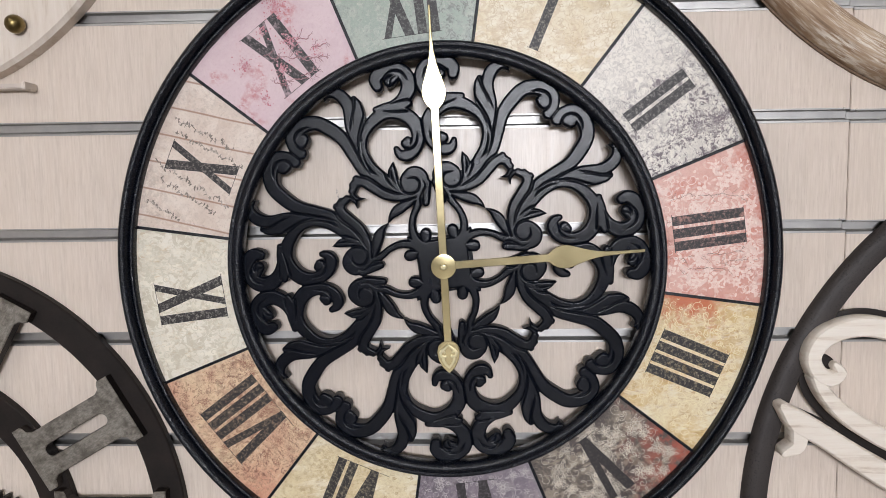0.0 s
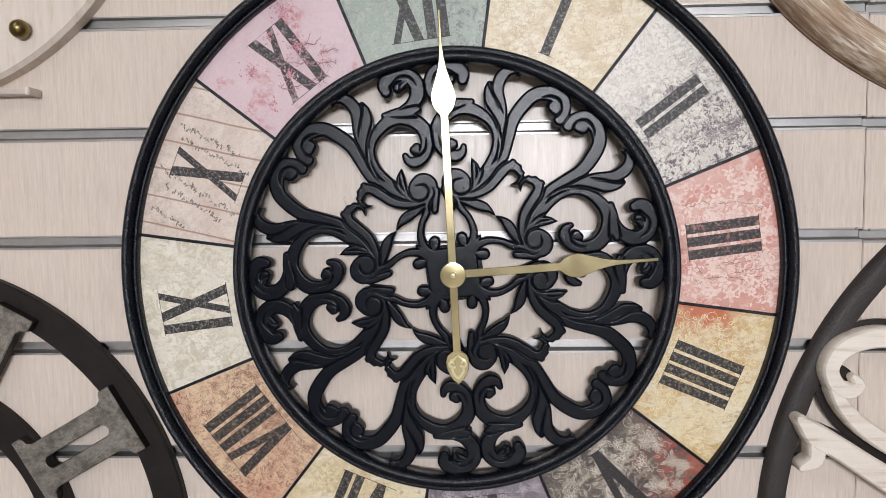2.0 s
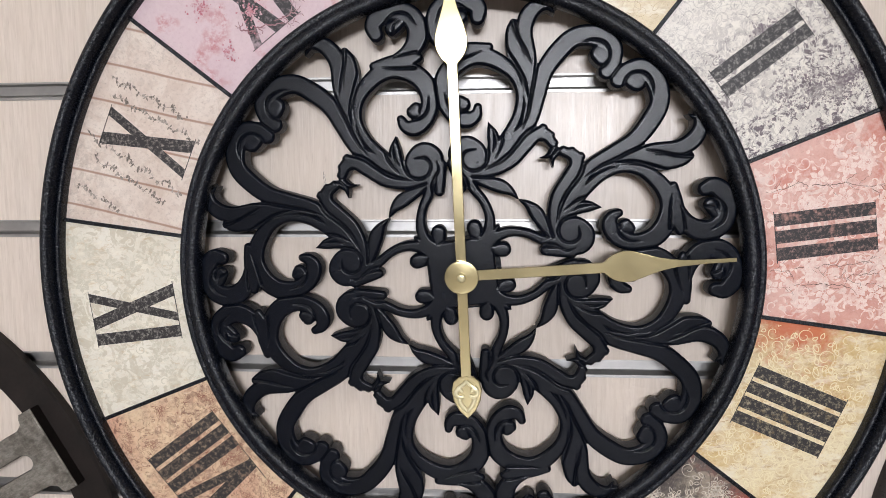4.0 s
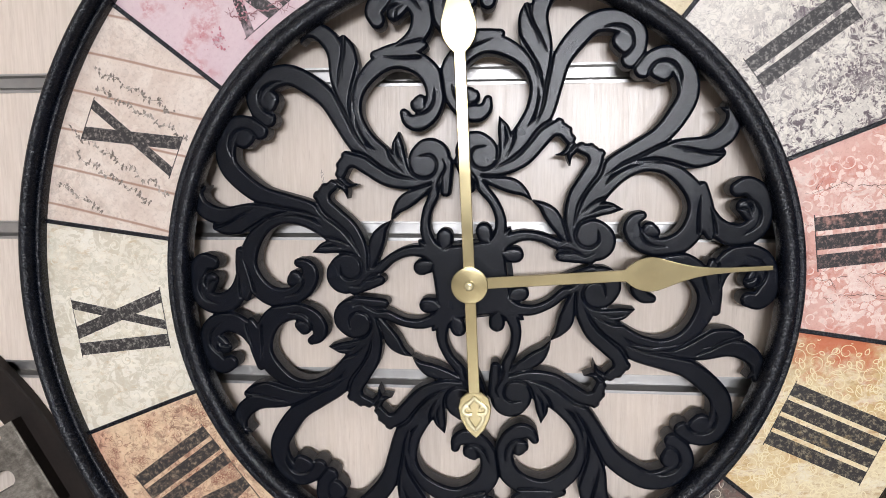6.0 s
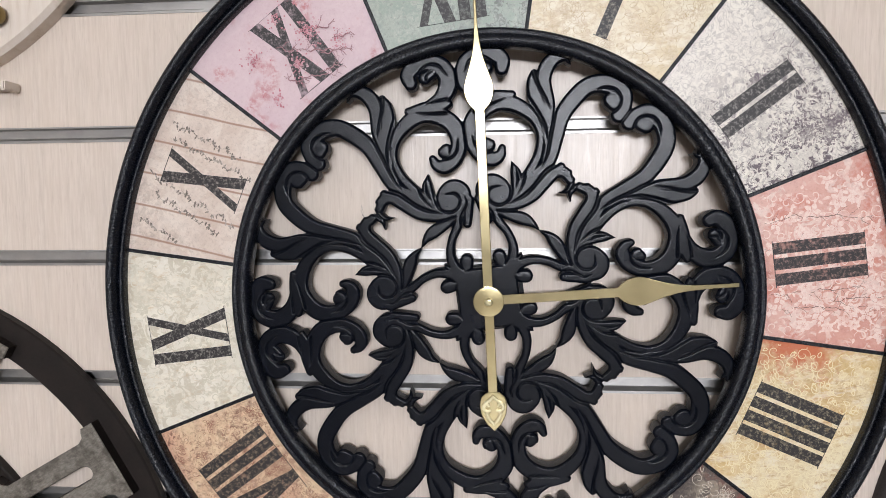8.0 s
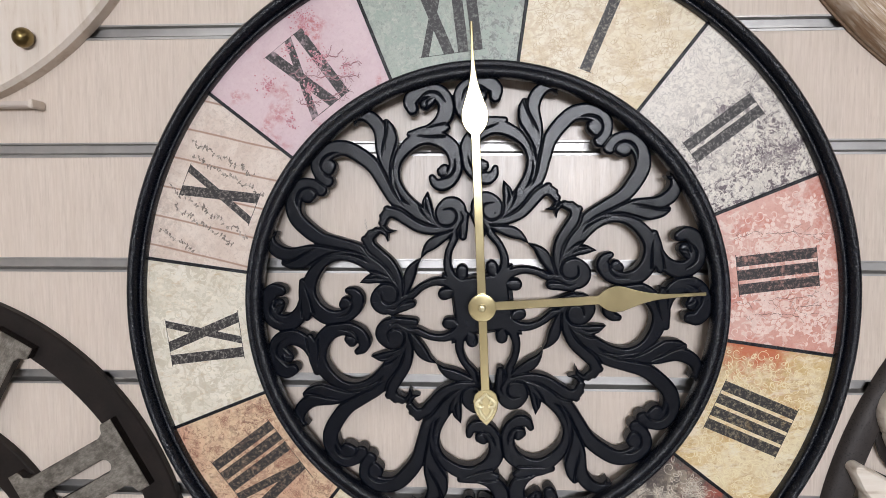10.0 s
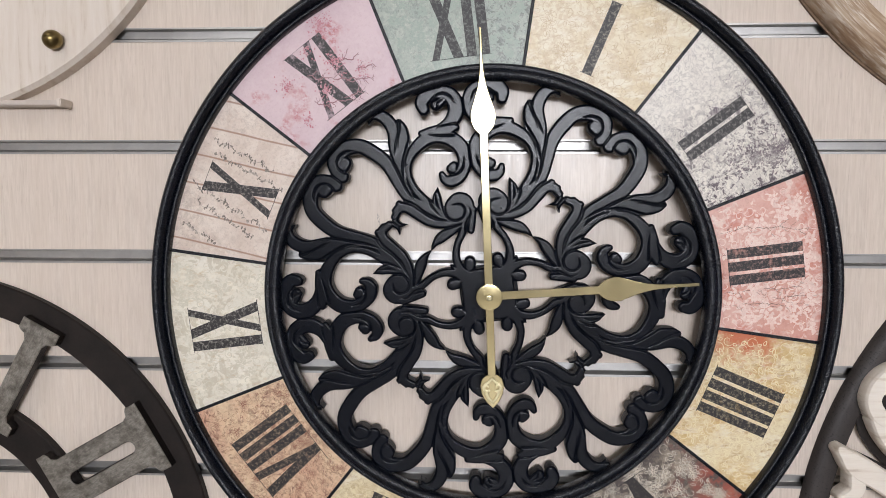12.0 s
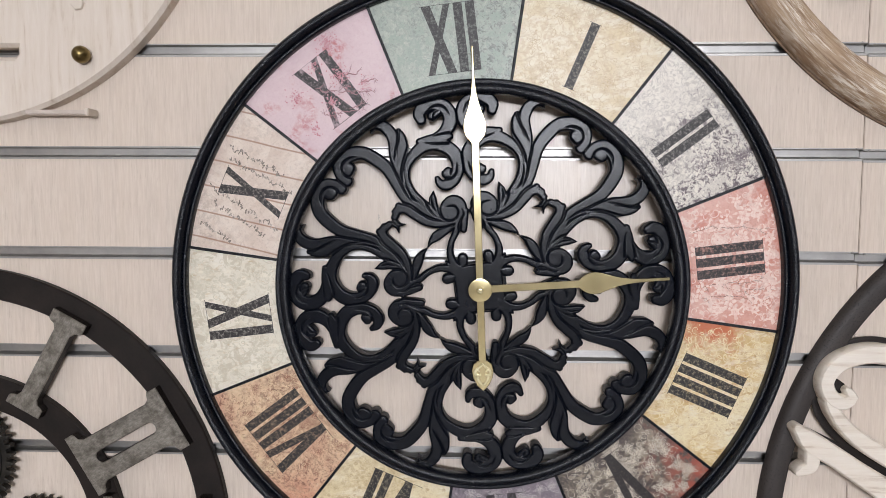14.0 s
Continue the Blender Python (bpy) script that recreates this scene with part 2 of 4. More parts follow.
ROMAN = {1: "I", 2: "II", 3: "III", 4: "IIII", 5: "V", 6: "VI", 7: "VII", 8: "VIII", 9: "IX", 10: "X", 11: "XI", 12: "XII"}
PRINTS = {
    1: (lin(236, 226, 202), lin(222, 204, 166), lin(206, 182, 146), lin(186, 160, 118), "scroll"),
    2: (lin(231, 225, 214), lin(216, 209, 199), lin(234, 228, 218), lin(94, 80, 86), "stone"),
    3: (lin(223, 178, 165), lin(213, 156, 141), lin(236, 216, 206), lin(150, 92, 80), "floral"),
    4: (lin(230, 215, 178), lin(212, 182, 126), lin(236, 224, 190), lin(172, 130, 80), "scroll"),
    5: (lin(104, 94, 86), lin(72, 64, 62), lin(190, 177, 157), lin(60, 54, 52), "dark"),
    6: (lin(144, 134, 142), lin(124, 114, 125), lin(160, 152, 152), lin(72, 66, 70), "damask"),
    7: (lin(228, 216, 182), lin(221, 204, 164), lin(205, 185, 144), lin(170, 142, 100), "scroll"),
    8: (lin(226, 200, 166), lin(214, 170, 142), lin(203, 164, 138), lin(130, 88, 78), "rust"),
    9: (lin(233, 228, 215), lin(222, 215, 198), lin(199, 190, 169), lin(198, 174, 132), "pale"),
    10: (lin(227, 214, 202), lin(213, 196, 183), lin(194, 170, 154), lin(126, 106, 94), "plank"),
    11: (lin(215, 192, 196), lin(208, 182, 188), lin(222, 204, 204), lin(156, 108, 112), "branch"),
    12: (lin(174, 182, 170), lin(163, 172, 161), lin(136, 148, 140), lin(86, 88, 84), "damask"),
}


def numeral_material(hour):
    m = Mat("worn_black_print_%s" % ROMAN[hour].lower(), 0.5)
    g = m.grain(360, 6, 0.8, m.scaled(1, 1, 1, 0, (hour * 0.3, 0, 0)))
    w = m.grain(48, 4, 0.7, m.scaled(1, 1, 1, 0, (0, 0, hour * 0.7)))
    ground = PRINTS[hour][0]
    c = m.mix(m.span(g, 0.50, 0.70, 0.0, 0.5), lin(42, 38, 39), ground)
    c = m.mix(m.span(w, 0.56 if hour in (3, 11) else 0.60, 0.66 if hour in (3, 11) else 0.72, 0.0, 0.62 if hour in (3, 11) else 0.4), c, PRINTS[hour][1])
    return m.done(c)


# ---- mesh helpers ----
def part(name, bm, material, parent=None, label="", sharp=20):
    bmesh.ops.recalc_face_normals(bm, faces=bm.faces[:])
    me = bpy.data.meshes.new(name)
    bm.to_mesh(me)
    bm.free()
    me.materials.append(material)
    me.shade_smooth()
    me.set_sharp_from_angle(angle=radians(sharp))
    ob = new(name, me)
    ob.parent = parent
    return tagged(ob, label)


def share(name, ob, m, parent):
    """Another object on the same mesh."""
    twin = new(name, ob.data)
    twin.parent = parent
    twin.matrix_basis = m
    return twin


def lathe(bm, profile, n=160, centre=(0, 0), closed=True):
    """Turn (radius, y) points about the y axis through centre (x, z)."""
    rows = []
    for i in range(n):
        a = 2 * math.pi * i / n
        rows.append([bm.verts.new((centre[0] + r * math.cos(a), y, centre[1] + r * math.sin(a))) for r, y in profile])
    k = len(profile)
    for i in range(n):
        p, q = rows[i], rows[(i + 1) % n]
        for j in range(k if closed else k - 1):
            bm.faces.new((p[j], p[(j + 1) % k], q[(j + 1) % k], q[j]))
    if not closed:
        for j in (0, k - 1):
            if profile[j][0] > 1e-6:
                bm.faces.new([r[j] for r in rows])
    return bm


def dome(bm, x, z, r, back, front, n=28):
    d = back - front
    e = min(0.0022, r * 0.4)
    rings = [(r, back), (r, front + e), (r - e * 0.3, front + e * 0.35), (r - e, front + e * 0.05), (r * 0.35, front)]
    if r < 0.0018:
        rings = [(r, back), (r, back - d * 0.55), (r * 0.9, back - d * 0.78), (r * 0.66, back - d * 0.94), (r * 0.3, front)]
    return lathe(bm, rings, n, (x, z), closed=False)


def inset(points, d):
    """Outline moved inwards by d (points go round anticlockwise)."""
    out, n = [], len(points)
    for i in range(n):
        p, q, s = Vector(points[i - 1]), Vector(points[i]), Vector(points[(i + 1) % n])
        u, v = (q - p).normalized(), (s - q).normalized()
        nu, nv = Vector((-u.y, u.x)), Vector((-v.y, v.x))
        b = nu + nv
        b = b / max(0.35, b.length_squared / 2)
        out.append(tuple(q + b * d))
    return out


def plate(bm, points, back, front, edge=0.0006):
    """A flat piece with a softened front edge, from an outline in (x, z)."""
    area = sum(points[i - 1][0] * p[1] - p[0] * points[i - 1][1] for i, p in enumerate(points))
    if area < 0:
        points = points[::-1]
    loops = [(points, back), (points, front + edge), (inset(points, edge * 0.35), front + edge * 0.3), (inset(points, edge), front)]
    made = [[bm.verts.new((x, y, z)) for x, z in pts] for pts, y in loops]
    n = len(points)
    for a, b in zip(made, made[1:]):
        for i in range(n):
            bm.faces.new((a[i - 1], a[i], b[i], b[i - 1]))
    bm.faces.new(made[0])
    bm.faces.new(made[-1])
    return bm


def glide(ctrl, step):
    """Catmull-Rom through control rows (x, z, half width), about one sample a step."""
    rows = [Vector(c) for c in ctrl]
    rows = [rows[0] * 2 - rows[1]] + rows + [rows[-1] * 2 - rows[-2]]
    out = []
    for i in range(1, len(rows) - 2):
        p0, p1, p2, p3 = rows[i - 1:i + 3]
        n = max(2, int((p2 - p1).length / step))
        for j in range(n):
            t = j / n
            out.append(0.5 * (2 * p1 + (p2 - p0) * t + (2 * p0 - 5 * p1 + 4 * p2 - p3) * t * t + (3 * p1 - p0 - 3 * p2 + p3) * t ** 3))
    out.append(rows[-2])
    return out


def section(w, ridge):
    """Half of a cast bar's section at half width w: sloped edges about 2 mm wide and a flat top; a ridge has no flat."""
    u = 0.06 if ridge else 1 - min(0.55, 0.0019 / w)
    side = [(1, 0.0), (1, 0.80), (u + 0.55 * (1 - u), 0.905), (u, 1.0), (u * 0.9, 1.0)] if not ridge else [(1, 0.0), (1, 0.2), (0.5, 0.65), (u, 1.0), (u * 0.5, 1.0)]
    return [(-a, h) for a, h in side] + [(a, h) for a, h in reversed(side)]


def stroke(bm, ctrl, back, front, step=0.0026, mirror=1, round_ends=True, ridge=False):
    """A cast stroke of changing width swept along a curve in (x, z)."""
    rows = glide(ctrl, step)
    centre = [Vector((p[0], p[1])) for p in rows]
    width = [max(0.0003, p[2]) for p in rows]
    n = len(rows)
    way = [(centre[min(i + 1, n - 1)] - centre[max(i - 1, 0)]).normalized() for i in range(n)]
    if round_ends:
        head, tail = [], []
        for a in (80, 55, 28):
            s, c = math.sin(radians(a)), max(0.12, math.cos(radians(a)))
            head.append((centre[0] - way[0] * width[0] * s, width[0] * c, way[0]))
            tail.append((centre[-1] + way[-1] * width[-1] * s, width[-1] * c, way[-1]))
        full = head + list(zip(centre, width, way)) + tail[::-1]
    else:
        full = list(zip(centre, width, way))
    rings = []
    for c, w, d in full:
        prof = section(w, ridge)
        side = Vector((-d.y, d.x))
        rings.append([bm.verts.new(((c + side * u * w).x, back + (front - back) * h, mirror * (c + side * u * w).y)) for u, h in prof])
    for a, b in zip(rings, rings[1:]):
        for j in range(len(prof)):
            k = (j + 1) % len(prof)
            bm.faces.new((a[j], a[k], b[k], b[j]))
    bm.faces.new(rings[0])
    bm.faces.new(rings[-1])
    return bm


def arc_points(r, a0, a1, n, cx=0.0, cz=0.0):
    return [(cx + r * math.cos(radians(a0 + (a1 - a0) * i / n)), cz + r * math.sin(radians(a0 + (a1 - a0) * i / n))) for i in range(n + 1)]


def box(bm, x0, x1, y0, y1, z0, z1, bevel=0.0):
    made = bmesh.ops.create_cube(bm, size=1.0, matrix=Matrix.LocRotScale(((x0 + x1) / 2, (y0 + y1) / 2, (z0 + z1) / 2), None, (x1 - x0, y1 - y0, z1 - z0)))
    if bevel:
        edges = list({e for v in made["verts"] for e in v.link_edges})
        bmesh.ops.bevel(bm, geom=edges, offset=bevel, segments=2, affect="EDGES")
    return bm


def empty(name, m, label, category, group="", kind=""):
    ob = new(name)
    ob.matrix_basis = m
    return tagged(ob, label, category, group, kind)


# ---- the shop: slat wall, floor, other walls, ceiling ----
WALL_Y = 0.020          # front of the slats
PITCH, GAP = 0.100, 0.0105
SLAT_TOP = 1.726        # top edge of one of the slats
SEAM = 0.3665
PANEL_W = 1.22

wall = tagged(part("wall_north", box(bmesh.new(), -3.5, 4.0, WALL_Y + 0.019, WALL_Y + 0.12, 0, CEILING), M_SLAT),
              "cream slat wall with aluminium rails in its grooves", "wall", kind="structure")

m = Mat("grey_floor_tile", 0.35)
c = m.mix(m.span(m.grain(6, 5), 0.35, 0.65), lin(122, 114, 106), lin(136, 128, 120))
M_FLOOR = m.done(m.mix(m.span(m.grain(160, 3), 0.5, 0.75, 0, 0.3), c, lin(120, 112, 104)))
# tone of unseen walls, kept dark so the black enamel reflects little
m = Mat("greige_wall_paint", 0.8)
M_GREIGE = m.done(m.mix(m.span(m.grain(3, 4), 0.3, 0.7), lin(84, 76, 70), lin(96, 88, 80)))
# tone of an unseen wall, pale to bounce fill from the left
m = Mat("pale_bounce_wall", 0.8)
M_BOUNCEWALL = m.done(m.mix(m.span(m.grain(3, 4), 0.3, 0.7), lin(186, 178, 170), lin(196, 189, 181)))
m = Mat("white_wall_paint", 0.75)
M_WHITE = m.done(m.mix(m.span(m.grain(3, 4), 0.3, 0.7), lin(196, 192, 186), lin(204, 200, 195)))
m = Mat("lamp_diffuser", 0.6)
m.b.inputs["Emission Color"].default_value = (1, 0.96, 0.9, 1)
m.b.inputs["Emission Strength"].default_value = 5.0
M_LAMP = m.done((0.9, 0.9, 0.9, 1))

tagged(part("floor", box(bmesh.new(), -3.6, 4.1, -8.2, WALL_Y + 0.12, -0.1, 0), M_FLOOR), "grey tiled shop floor", "floor", kind="structure")
tagged(part("ceiling", box(bmesh.new(), -3.6, 4.1, -8.2, WALL_Y + 0.12, CEILING, CEILING + 0.1), M_WHITE), "plain white ceiling", "ceiling", kind="structure")
# unseen wall, its opening and surround made up to hold the frontal light
bm = box(bmesh.new(), -3.6, GLARE_OPENING[0], -8.3, -8.2, 0, CEILING)
box(bm, GLARE_OPENING[1], 4.1, -8.3, -8.2, 0, CEILING)
box(bm, GLARE_OPENING[0], GLARE_OPENING[1], -8.3, -8.2, 0, GLARE_OPENING[2])
box(bm, GLARE_OPENING[0], GLARE_OPENING[1], -8.3, -8.2, GLARE_OPENING[3], CEILING)
tagged(part("wall_south", bm, M_GREIGE), "unseen greige wall with an opening added for the frontal light", "wall", kind="structure")
bm = bmesh.new()
for x in (GLARE_OPENING[0], GLARE_OPENING[1] - 0.05):
    box(bm, x, x + 0.05, -8.29, -8.21, GLARE_OPENING[2], GLARE_OPENING[3], 0.004)
for z in (GLARE_OPENING[2], GLARE_OPENING[3] - 0.05):
    box(bm, GLARE_OPENING[0] + 0.05, GLARE_OPENING[1] - 0.05, -8.29, -8.21, z, z + 0.05, 0.004)
tagged(part("light_opening_1", bm, M_WHITE), "white surround of the added light opening", "window", kind="structure")
# unseen side walls: pale one bounces light, dark one holds it back
tagged(part("wall_west", box(bmesh.new(), -3.7, -3.6, -8.2, WALL_Y + 0.12, 0, CEILING), M_BOUNCEWALL), "unseen plain wall, tone chosen to balance the light", "wall", kind="structure")
tagged(part("wall_east", box(bmesh.new(), 4.1, 4.2, -8.2, WALL_Y + 0.12, 0, CEILING), M_GREIGE), "unseen plain wall, tone chosen to balance the light", "wall", kind="structure")

lamp_thing = None
for lx, ly in LAMP_XY:
    at = pose(lx, ly, CEILING)
    if lamp_thing is None:
        lamp_thing = empty("ceiling_light", at, "square white recessed ceiling light panel", "ceiling light", "ceiling light panels")
        bm = bmesh.new()
        for sx in (-1, 1):
            box(bm, sx * 0.295 - 0.012, sx * 0.295 + 0.012, -0.307, 0.307, -0.03, 0, 0.002)
            box(bm, -0.283, 0.283, sx * 0.295 - 0.012, sx * 0.295 + 0.012, -0.03, 0, 0.002)
        part("lamp_rim", bm, M_WHITE, lamp_thing)
        part("diffuser", box(bmesh.new(), -0.283, 0.283, -0.283, 0.283, -0.02, -0.004), M_LAMP, lamp_thing)
    else:
        copy_thing(lamp_thing, at)


# ---- the large clock with the printed dial ----
clock = empty("wall_clock", pose(0, 0, 1.6) @ pose(0, 0, 0, 1.2) @ pose(0, 0, 0, 0, -7.25),
              "large round black clock, patchwork printed dial, openwork scroll centre", "wall clock")
R_OUT, R_IN = 0.2845, 0.1972

part("outer_ring", lathe(bmesh.new(), [(0.2838, 0.003), (0.2838, -0.0050), (0.2846, -0.0068), (0.2860, -0.0074), (0.2874, -0.0066), (0.2879, -0.0058),
     (0.2884, -0.0080), (0.2900, -0.0112), (0.2924, -0.0126), (0.2948, -0.0116), (0.2970, -0.0084), (0.2984, -0.0040), (0.2984, 0.0060), (0.2968, 0.0085), (0.2860, 0.0085)], 220),
     M_RING, clock, "round-edged black outer rim", 70)
part("inner_ring", lathe(bmesh.new(), [(0.1846, 0.005), (0.1838, -0.0020), (0.1844, -0.0058), (0.1860, -0.0082), (0.1884, -0.0090), (0.1912, -0.0084),
     (0.1929, -0.0064), (0.1938, -0.0060), (0.1951, -0.0066), (0.1968, -0.0062), (0.1980, -0.0040), (0.1986, -0.0010), (0.1986, 0.005)], 180),
     M_RING, clock, "round-edged black inner rim", 70)
part("back_board", lathe(bmesh.new(), [(0.188, 0.0046), (0.290, 0.0046), (0.290, 0.0078), (0.188, 0.0078)], 120), M_BLACK, clock)


def sector(r0, r1, a0, a1, back, front, edge):
    bm = bmesh.new()
    return plate(bm, arc_points(r1, a0, a1, 22) + arc_points(r0, a1, a0, 18), back, front, edge)


def letters(text):
    """Quads of a Roman numeral in (across, up), millimetres, centred; all strokes upright bars or slanted ones."""
    H, I, GAPS, X = 63.0, 8.4, 2.9, 27.0
    wide = {"I": I, "V": 27.0, "X": X}
    total = sum(wide[ch] for ch in text) + GAPS * (len(text) - 1)
    u, quads, fine = -total / 2, [], []
    for ch in text:
        w = wide[ch]
        if ch == "I":
            quads.append([(u, 0), (u + I, 0), (u + I, H), (u, H)])
        elif ch == "X":
            quads.append([(u + w - 8.6, 0), (u + w, 0), (u + 8.6, H), (u, H)])
            quads.append([(u, 0), (u + 6.2, 0), (u + w, H), (u + w - 6.2, H)])
        else:
            quads.append([(u + w / 2 - 4.4, 0), (u + w / 2 + 4.0, 0), (u + 9.0, H), (u, H)])
            quads.append([(u + w / 2 - 3.6, 0), (u + w / 2 + 3.2, 0), (u + w, H), (u + w - 7.2, H)])
        u += w + GAPS
    fine.append([(-total / 2 - 1.6, -0.25), (total / 2 + 1.6, -0.25), (total / 2 + 1.6, 0.2), (-total / 2 - 1.6, 0.2)])
    fine.append([(-total / 2 - 1.6, H - 0.12), (total / 2 + 1.6, H - 0.12), (total / 2 + 1.6, H + 0.2), (-total / 2 - 1.6, H + 0.2)])
    return quads, fine


# printed figures of the panels, drawn as flat ink in (across, outwards) millimetres
def ink_material(name, ink, ground, worn):
    m = Mat(name, 0.42)
    g = m.grain(520, 5, 0.8)
    w = m.grain(75, 4, 0.7)
    c = m.mix(m.span(g, 0.46, 0.66, 0.0, worn), ink, ground)
    return m.done(m.mix(m.span(w, 0.50, 0.66, 0.0, worn), c, ground))


class Figure:
    """Collects flat ink inside one panel of the dial."""

    def __init__(self, hour):
        self.bm, self.rnd, self.level = bmesh.new(), random.Random(hour * 7 + 3), 0
        self.base = -0.00064 if hour % 20 == 11 else -0.00006
        self.turn = radians(-30 * hour)

    def ok(self, u, v):
        return 199.4 < math.hypot(u, v) < 283.2 and abs(math.degrees(math.atan2(u, v))) < 14.2

    def vert(self, u, v, y):
        x, z, c, s = u / 1000, v / 1000, math.cos(self.turn), math.sin(self.turn)
        return self.bm.verts.new((x * c - z * s, y, x * s + z * c))

    def height(self):
        self.level = (self.level + 1) % 9
        return self.base - 0.00002 * self.level

    def line(self, pts, w, taper=True):
        n, y, old = len(pts), self.height(), None
        for i, (u, v) in enumerate(pts):
            a, b = pts[max(i - 1, 0)], pts[min(i + 1, n - 1)]
            d = math.hypot(b[0] - a[0], b[1] - a[1]) or 1
            k = w * (0.35 + 0.65 * math.sin(math.pi * min(1, (i + 0.5) / n)) if taper else 1) / 2
            nu, nv = -(b[1] - a[1]) / d * k, (b[0] - a[0]) / d * k
            pair = (self.vert(u + nu, v + nv, y), self.vert(u - nu, v - nv, y)) if self.ok(u, v) else None
            if old and pair:
                self.bm.faces.new((old[0], old[1], pair[1], pair[0]))
            old = pair

    def blot(self, pts):
        if all(self.ok(u, v) for u, v in pts):
            y = self.height()
            self.bm.faces.new([self.vert(u, v, y) for u, v in pts])

    def leaf(self, u, v, a, length, width, line=0.0):
        right, left = [], []
        for i in range(7):
            t = i / 6
            k = width * math.sin(math.pi * t ** 0.8) / 2
            c, s = math.cos(a + 0.25 * t), math.sin(a + 0.25 * t)
            right.append((u + c * length * t - s * k, v + s * length * t + c * k))
            left.append((u + c * length * t + s * k, v + s * length * t - c * k))
        if line:
            self.line(right, line, False)
            self.line(left, line, False)
        else:
            self.blot(right[:-1] + left[:0:-1])

    def dots(self, u, v, spread, count, r0, r1):
        for _ in range(count):
            a, d, r = self.rnd.uniform(0, 6.28), abs(self.rnd.gauss(0, spread)), self.rnd.uniform(r0, r1)
            cu, cv, b = u + d * math.cos(a), v + d * math.sin(a), self.rnd.uniform(0, 2)
            self.blot([(cu + r * self.rnd.uniform(0.6, 1.3) * math.cos(b + k * 1.256), cv + r * self.rnd.uniform(0.6, 1.3) * math.sin(b + k * 1.256)) for k in range(5)])

    def crack(self, u, v, a, length, w, forks=0, wild=0.5):
        pts, way = [(u, v)], a
        while length > 0:
            step = self.rnd.uniform(0.8, 2.2)
            way = a + self.rnd.gauss(0, wild)
            u, v, length = u + step * math.cos(way), v + step * math.sin(way), length - step
            pts.append((u, v))
            if forks and self.rnd.random() < 0.22:
                self.crack(u, v, a + self.rnd.choice((-0.9, 0.9, -0.6, 0.7)), min(length, self.rnd.uniform(4, 11)), w * 0.6, forks - 1, wild)
        self.line(pts, w)

    def spiral(self, u, v, r, a, turns, w):
        n = int(12 * abs(turns)) + 4
        self.line([(u + r * (1 - 0.85 * i / n) * math.cos(a + 6.283 * turns * i / n), v + r * (1 - 0.85 * i / n) * math.sin(a + 6.283 * turns * i / n)) for i in range(n + 1)], w)

    def flower(self, u, v, r, w, filled=False):
        petals, a0 = self.rnd.randint(5, 7), self.rnd.uniform(0, 6)
        for k in range(petals):
            a = a0 + 6.283 * k / petals
            self.leaf(u + 0.2 * r * math.cos(a), v + 0.2 * r * math.sin(a), a - 0.12, r * 0.85, r * 0.62, 0 if filled else w)
            if not filled:
                self.leaf(u + 0.25 * r * math.cos(a), v + 0.25 * r * math.sin(a), a - 0.1, r * 0.5, r * 0.26, w * 0.8)
        self.line([(u + 0.18 * r * math.cos(t * 0.7), v + 0.18 * r * math.sin(t * 0.7)) for t in range(10)], w, False)

    def places(self, gap, tries=400):
        made = []
        for _ in range(tries):
            r, a = self.rnd.uniform(202, 281), radians(self.rnd.uniform(-13, 13))
            u, v = r * math.sin(a), r * math.cos(a)
            if all(math.hypot(u - p, v - q) > gap for p, q in made):
                made.append((u, v))
        return made

    def foliage(self, gap, w, filled, bloom=0.3, size=1.0):
        """Scrolls with leaves and blooms over the whole panel."""
        for u, v in self.places(gap):
            a, r = self.rnd.uniform(0, 6.28), gap * size * self.rnd.uniform(0.4, 0.62)
            if self.rnd.random() < bloom:
                self.flower(u, v, r * 1.15, w, filled)
            else:
                self.spiral(u, v, r, a, self.rnd.choice((-1.3, 1.3, 1.0, -1.0)), w * (1.6 if filled else 1))
            for k in range(self.rnd.randint(2, 4)):
                b = a + k * 1.7 + self.rnd.uniform(-0.4, 0.4)
                self.leaf(u + r * math.cos(b), v + r * math.sin(b), b + self.rnd.uniform(-0.7, 0.7), r * self.rnd.uniform(0.6, 1.1), r * 0.42, 0 if filled else w)

    def sprig_row(self, u0, v0, a, length):
        """A row of a wavy vine with small dark leaves, buds and dots."""
        c, s, t = math.cos(a), math.sin(a), 0.0
        put = lambda t, h: (u0 + c * t - s * h, v0 + s * t + c * h)
        self.line([put(k * 0.7, 1.5 * math.sin(k * 0.28)) for k in range(int(length / 0.7))], 0.2, False)
        while t < length:
            h = 1.5 * math.sin(t * 0.4)
            u, v = put(t, h)
            for k in range(self.rnd.randint(2, 3)):
                self.leaf(u, v, a + self.rnd.uniform(0.3, 2.6) * self.rnd.choice((-1, 1)), self.rnd.uniform(1.6, 3.6), self.rnd.uniform(0.9, 1.8))
            if self.rnd.random() < 0.4:
                self.dots(u, v, 1.2, 8, 0.2, 0.45)
            t += self.rnd.uniform(2.0, 4.2)


